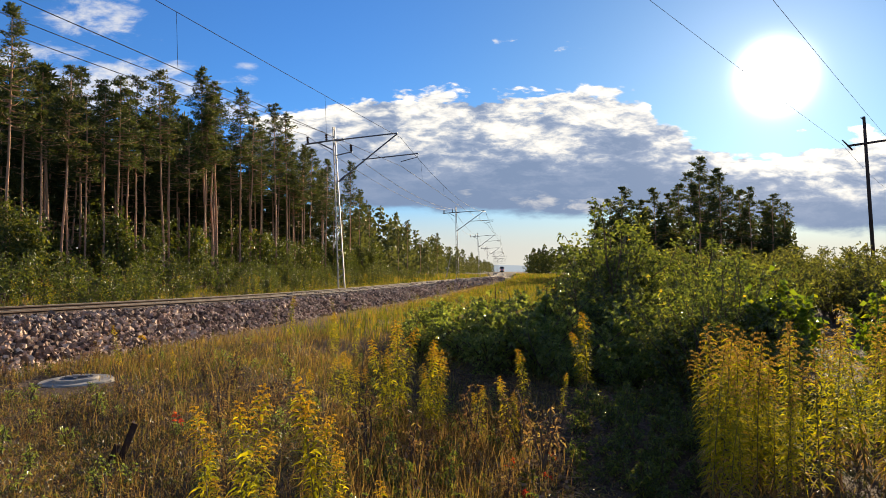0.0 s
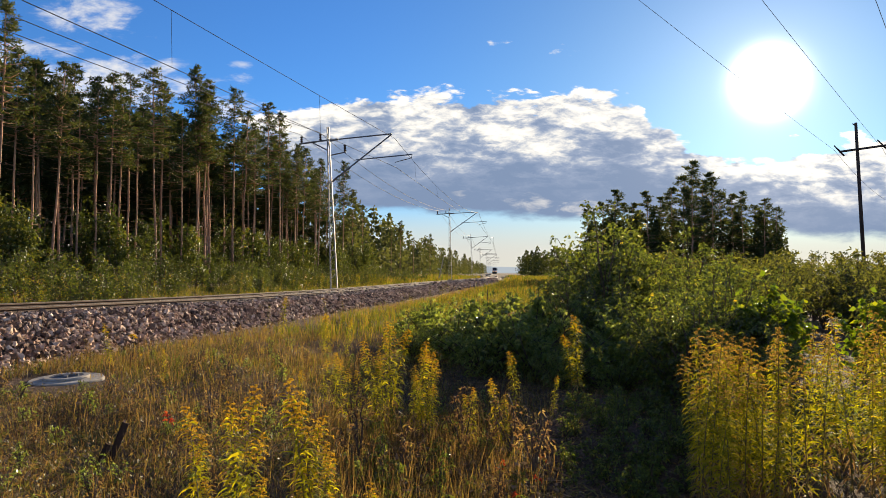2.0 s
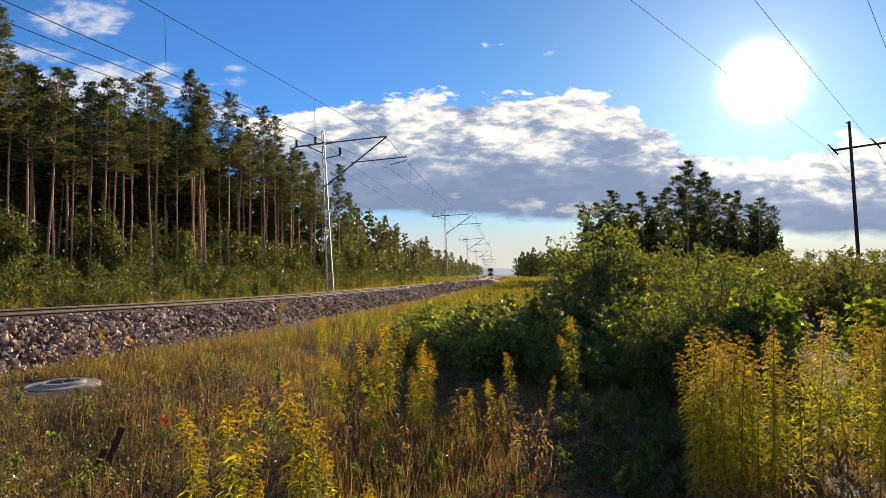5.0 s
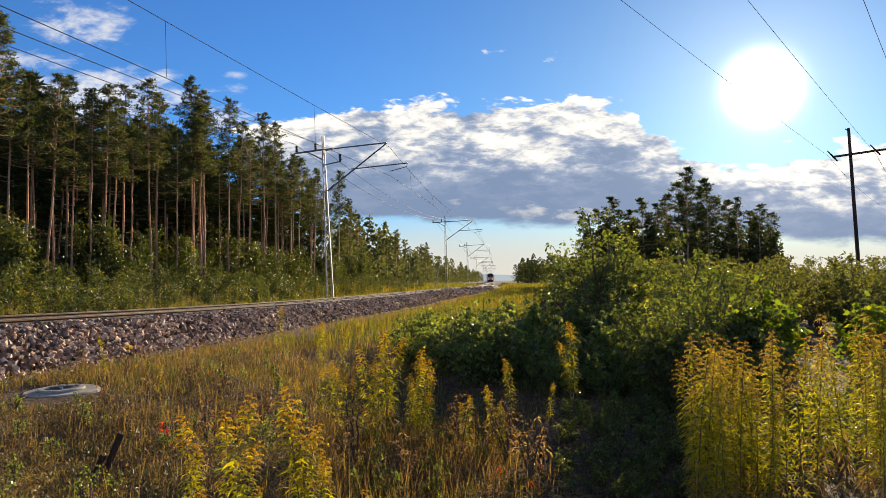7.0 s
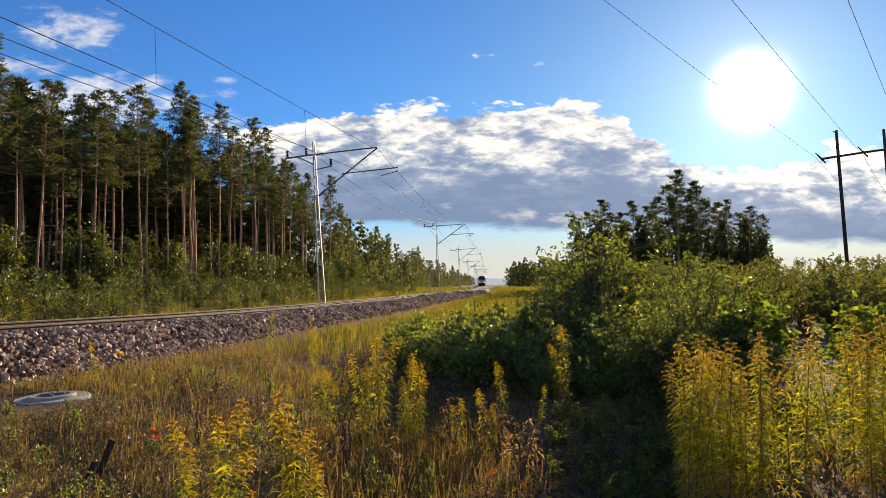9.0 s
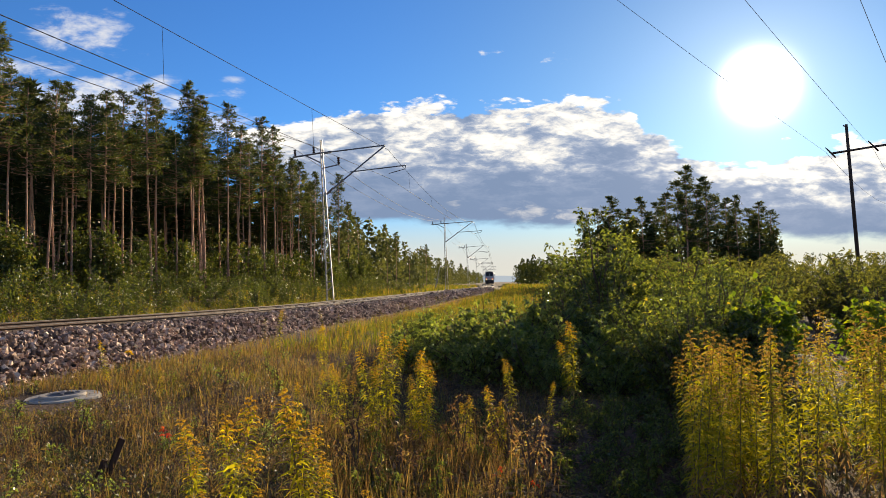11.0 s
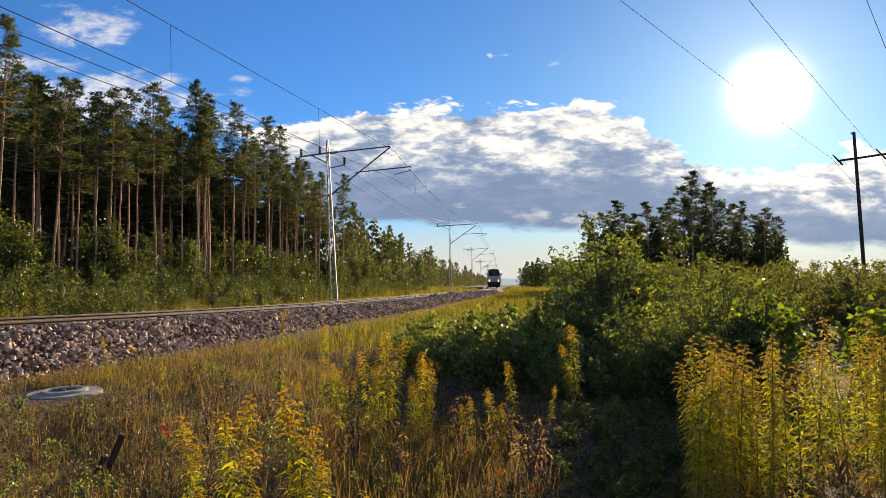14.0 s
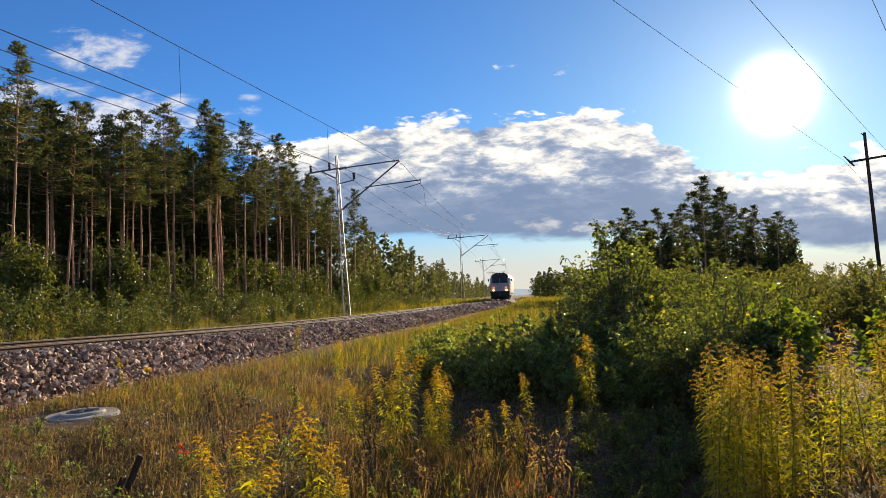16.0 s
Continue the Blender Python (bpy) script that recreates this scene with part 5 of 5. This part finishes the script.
        part("mirror", Buf().box((sx * 1.75 - 0.1, 0.75, 2.9), (sx * 1.75 + 0.1, 0.80, 3.3)), BLACK_PAINT, loco)
    part("top_light", Buf().tube([(-0.25, 0.55, 3.98), (-0.25, 0.9, 3.98)], 0.13, 12).tube([(0.25, 0.55, 3.98), (0.25, 0.9, 3.98)], 0.13, 12), DARKSTEEL, loco)
    part("buffer_beam", Buf().box((-1.45, -0.05, 0.8), (1.45, 0.3, 1.40)), BLACK_PAINT, loco, "black buffer beam")
    part("snow_plough", loft(Buf(), [[(-1.4, 0.1, 0.2), (0, -0.35, 0.2), (1.4, 0.1, 0.2), (1.4, 0.1, 0.8), (0, -0.1, 0.8), (-1.4, 0.1, 0.8)], [(-1.4, 0.2, 0.2), (0, 0.2, 0.2), (1.4, 0.2, 0.2), (1.4, 0.2, 0.8), (0, 0.2, 0.8), (-1.4, 0.2, 0.8)]]), BLACK_PAINT, loco, "black snow plough")
    part("coupling", Buf().tube([(0, -0.02, 1.0), (0, -0.35, 0.95), (0, -0.42, 0.6)], 0.06, 6), DARKSTEEL, loco)
    part("underframe", Buf().box((-1.3, 0.4, 0.75), (1.3, 19.6, 1.2)), BLACK_PAINT, loco)
    for by in (3.6, 16.2):
        bogie = part("bogie", Buf().box((-1.2, by - 2.1, 0.45), (-1.0, by + 2.1, 0.85)).box((1.0, by - 2.1, 0.45), (1.2, by + 2.1, 0.85)).box((-1.1, by - 0.2, 0.4), (1.1, by + 0.2, 0.7)), BLACK_PAINT, loco, "black bogie frame")
        for wy in (-1.6, 0, 1.6):
            for sx in (-1, 1):
                part("wheel", Buf().tube([(sx * 0.72, by + wy, 0.52), (sx * 0.85, by + wy, 0.52)], 0.52, 20), DARKSTEEL, bogie)
    wagons = []
    for i in range(3):
        wg = tagged(new("freight_wagon"), "dark grey freight wagon behind the locomotive", "wagon", group="wagons of the train")
        hull = loft(Buf(), [body_outline(0.3, 1.45, 1.2, 3.2, 0.5), body_outline(13.5, 1.45, 1.2, 3.2, 0.5)])
        part("body", hull, DARKSTEEL, wg)
        part("underframe", Buf().box((-1.2, 0, 0.8), (1.2, 13.8, 1.2)), BLACK_PAINT, wg)
        for wy in (2.2, 4.0, 9.8, 11.6):
            for sx in (-1, 1):
                part("wheel", Buf().tube([(sx * 0.72, wy, 0.46), (sx * 0.85, wy, 0.46)], 0.46, 16), DARKSTEEL, wg)
        wagons.append(wg)
    return loco, wagons


def build_leaning_trunk():
    t = tagged(new("leaning_birch"), "pale dead birch leaning in the undergrowth", "tree")
    t.matrix_basis = pose(0.2, 95.0, float(height(0.2, 95.0)) - 0.1, 0, 13, 0)
    part("trunk", Buf().tube([(0, 0, 0), (0.03, 0, 1.6), (0.0, 0, 3.6)], (0.09, 0.075, 0.05), 7), CONCRETE, t)


build_ground()
build_track()
build_ballast()
build_masts()
build_wires()
build_power_pole()
build_leaning_trunk()
build_forest()
build_far_woods()
build_shrubs()
build_goldenrods()
build_weeds()
build_grass()
build_well()
build_post()
LOCO, WAGONS = build_train()

SPEED, Y_END = 26.0, 113.5


def motions():
    """The train comes nearer at an even pace."""
    def rows(offset, wheelbase):
        out = []
        for k in range(33):
            t = k * 0.5
            y = Y_END + SPEED * (16 - t) + offset
            x, z, _ = line_at(y)
            x2 = float(line_at(y + wheelbase)[0])
            out.append((t, pose(float(x), y, float(z), 0, 0, -math.degrees(math.atan2(x2 - float(x), wheelbase)))))
        return out
    walk(LOCO, rows(0.0, 18.0))
    for i, wg in enumerate(WAGONS):
        walk(wg, rows(20.9 + 14.2 * i, 12.0))


motions()
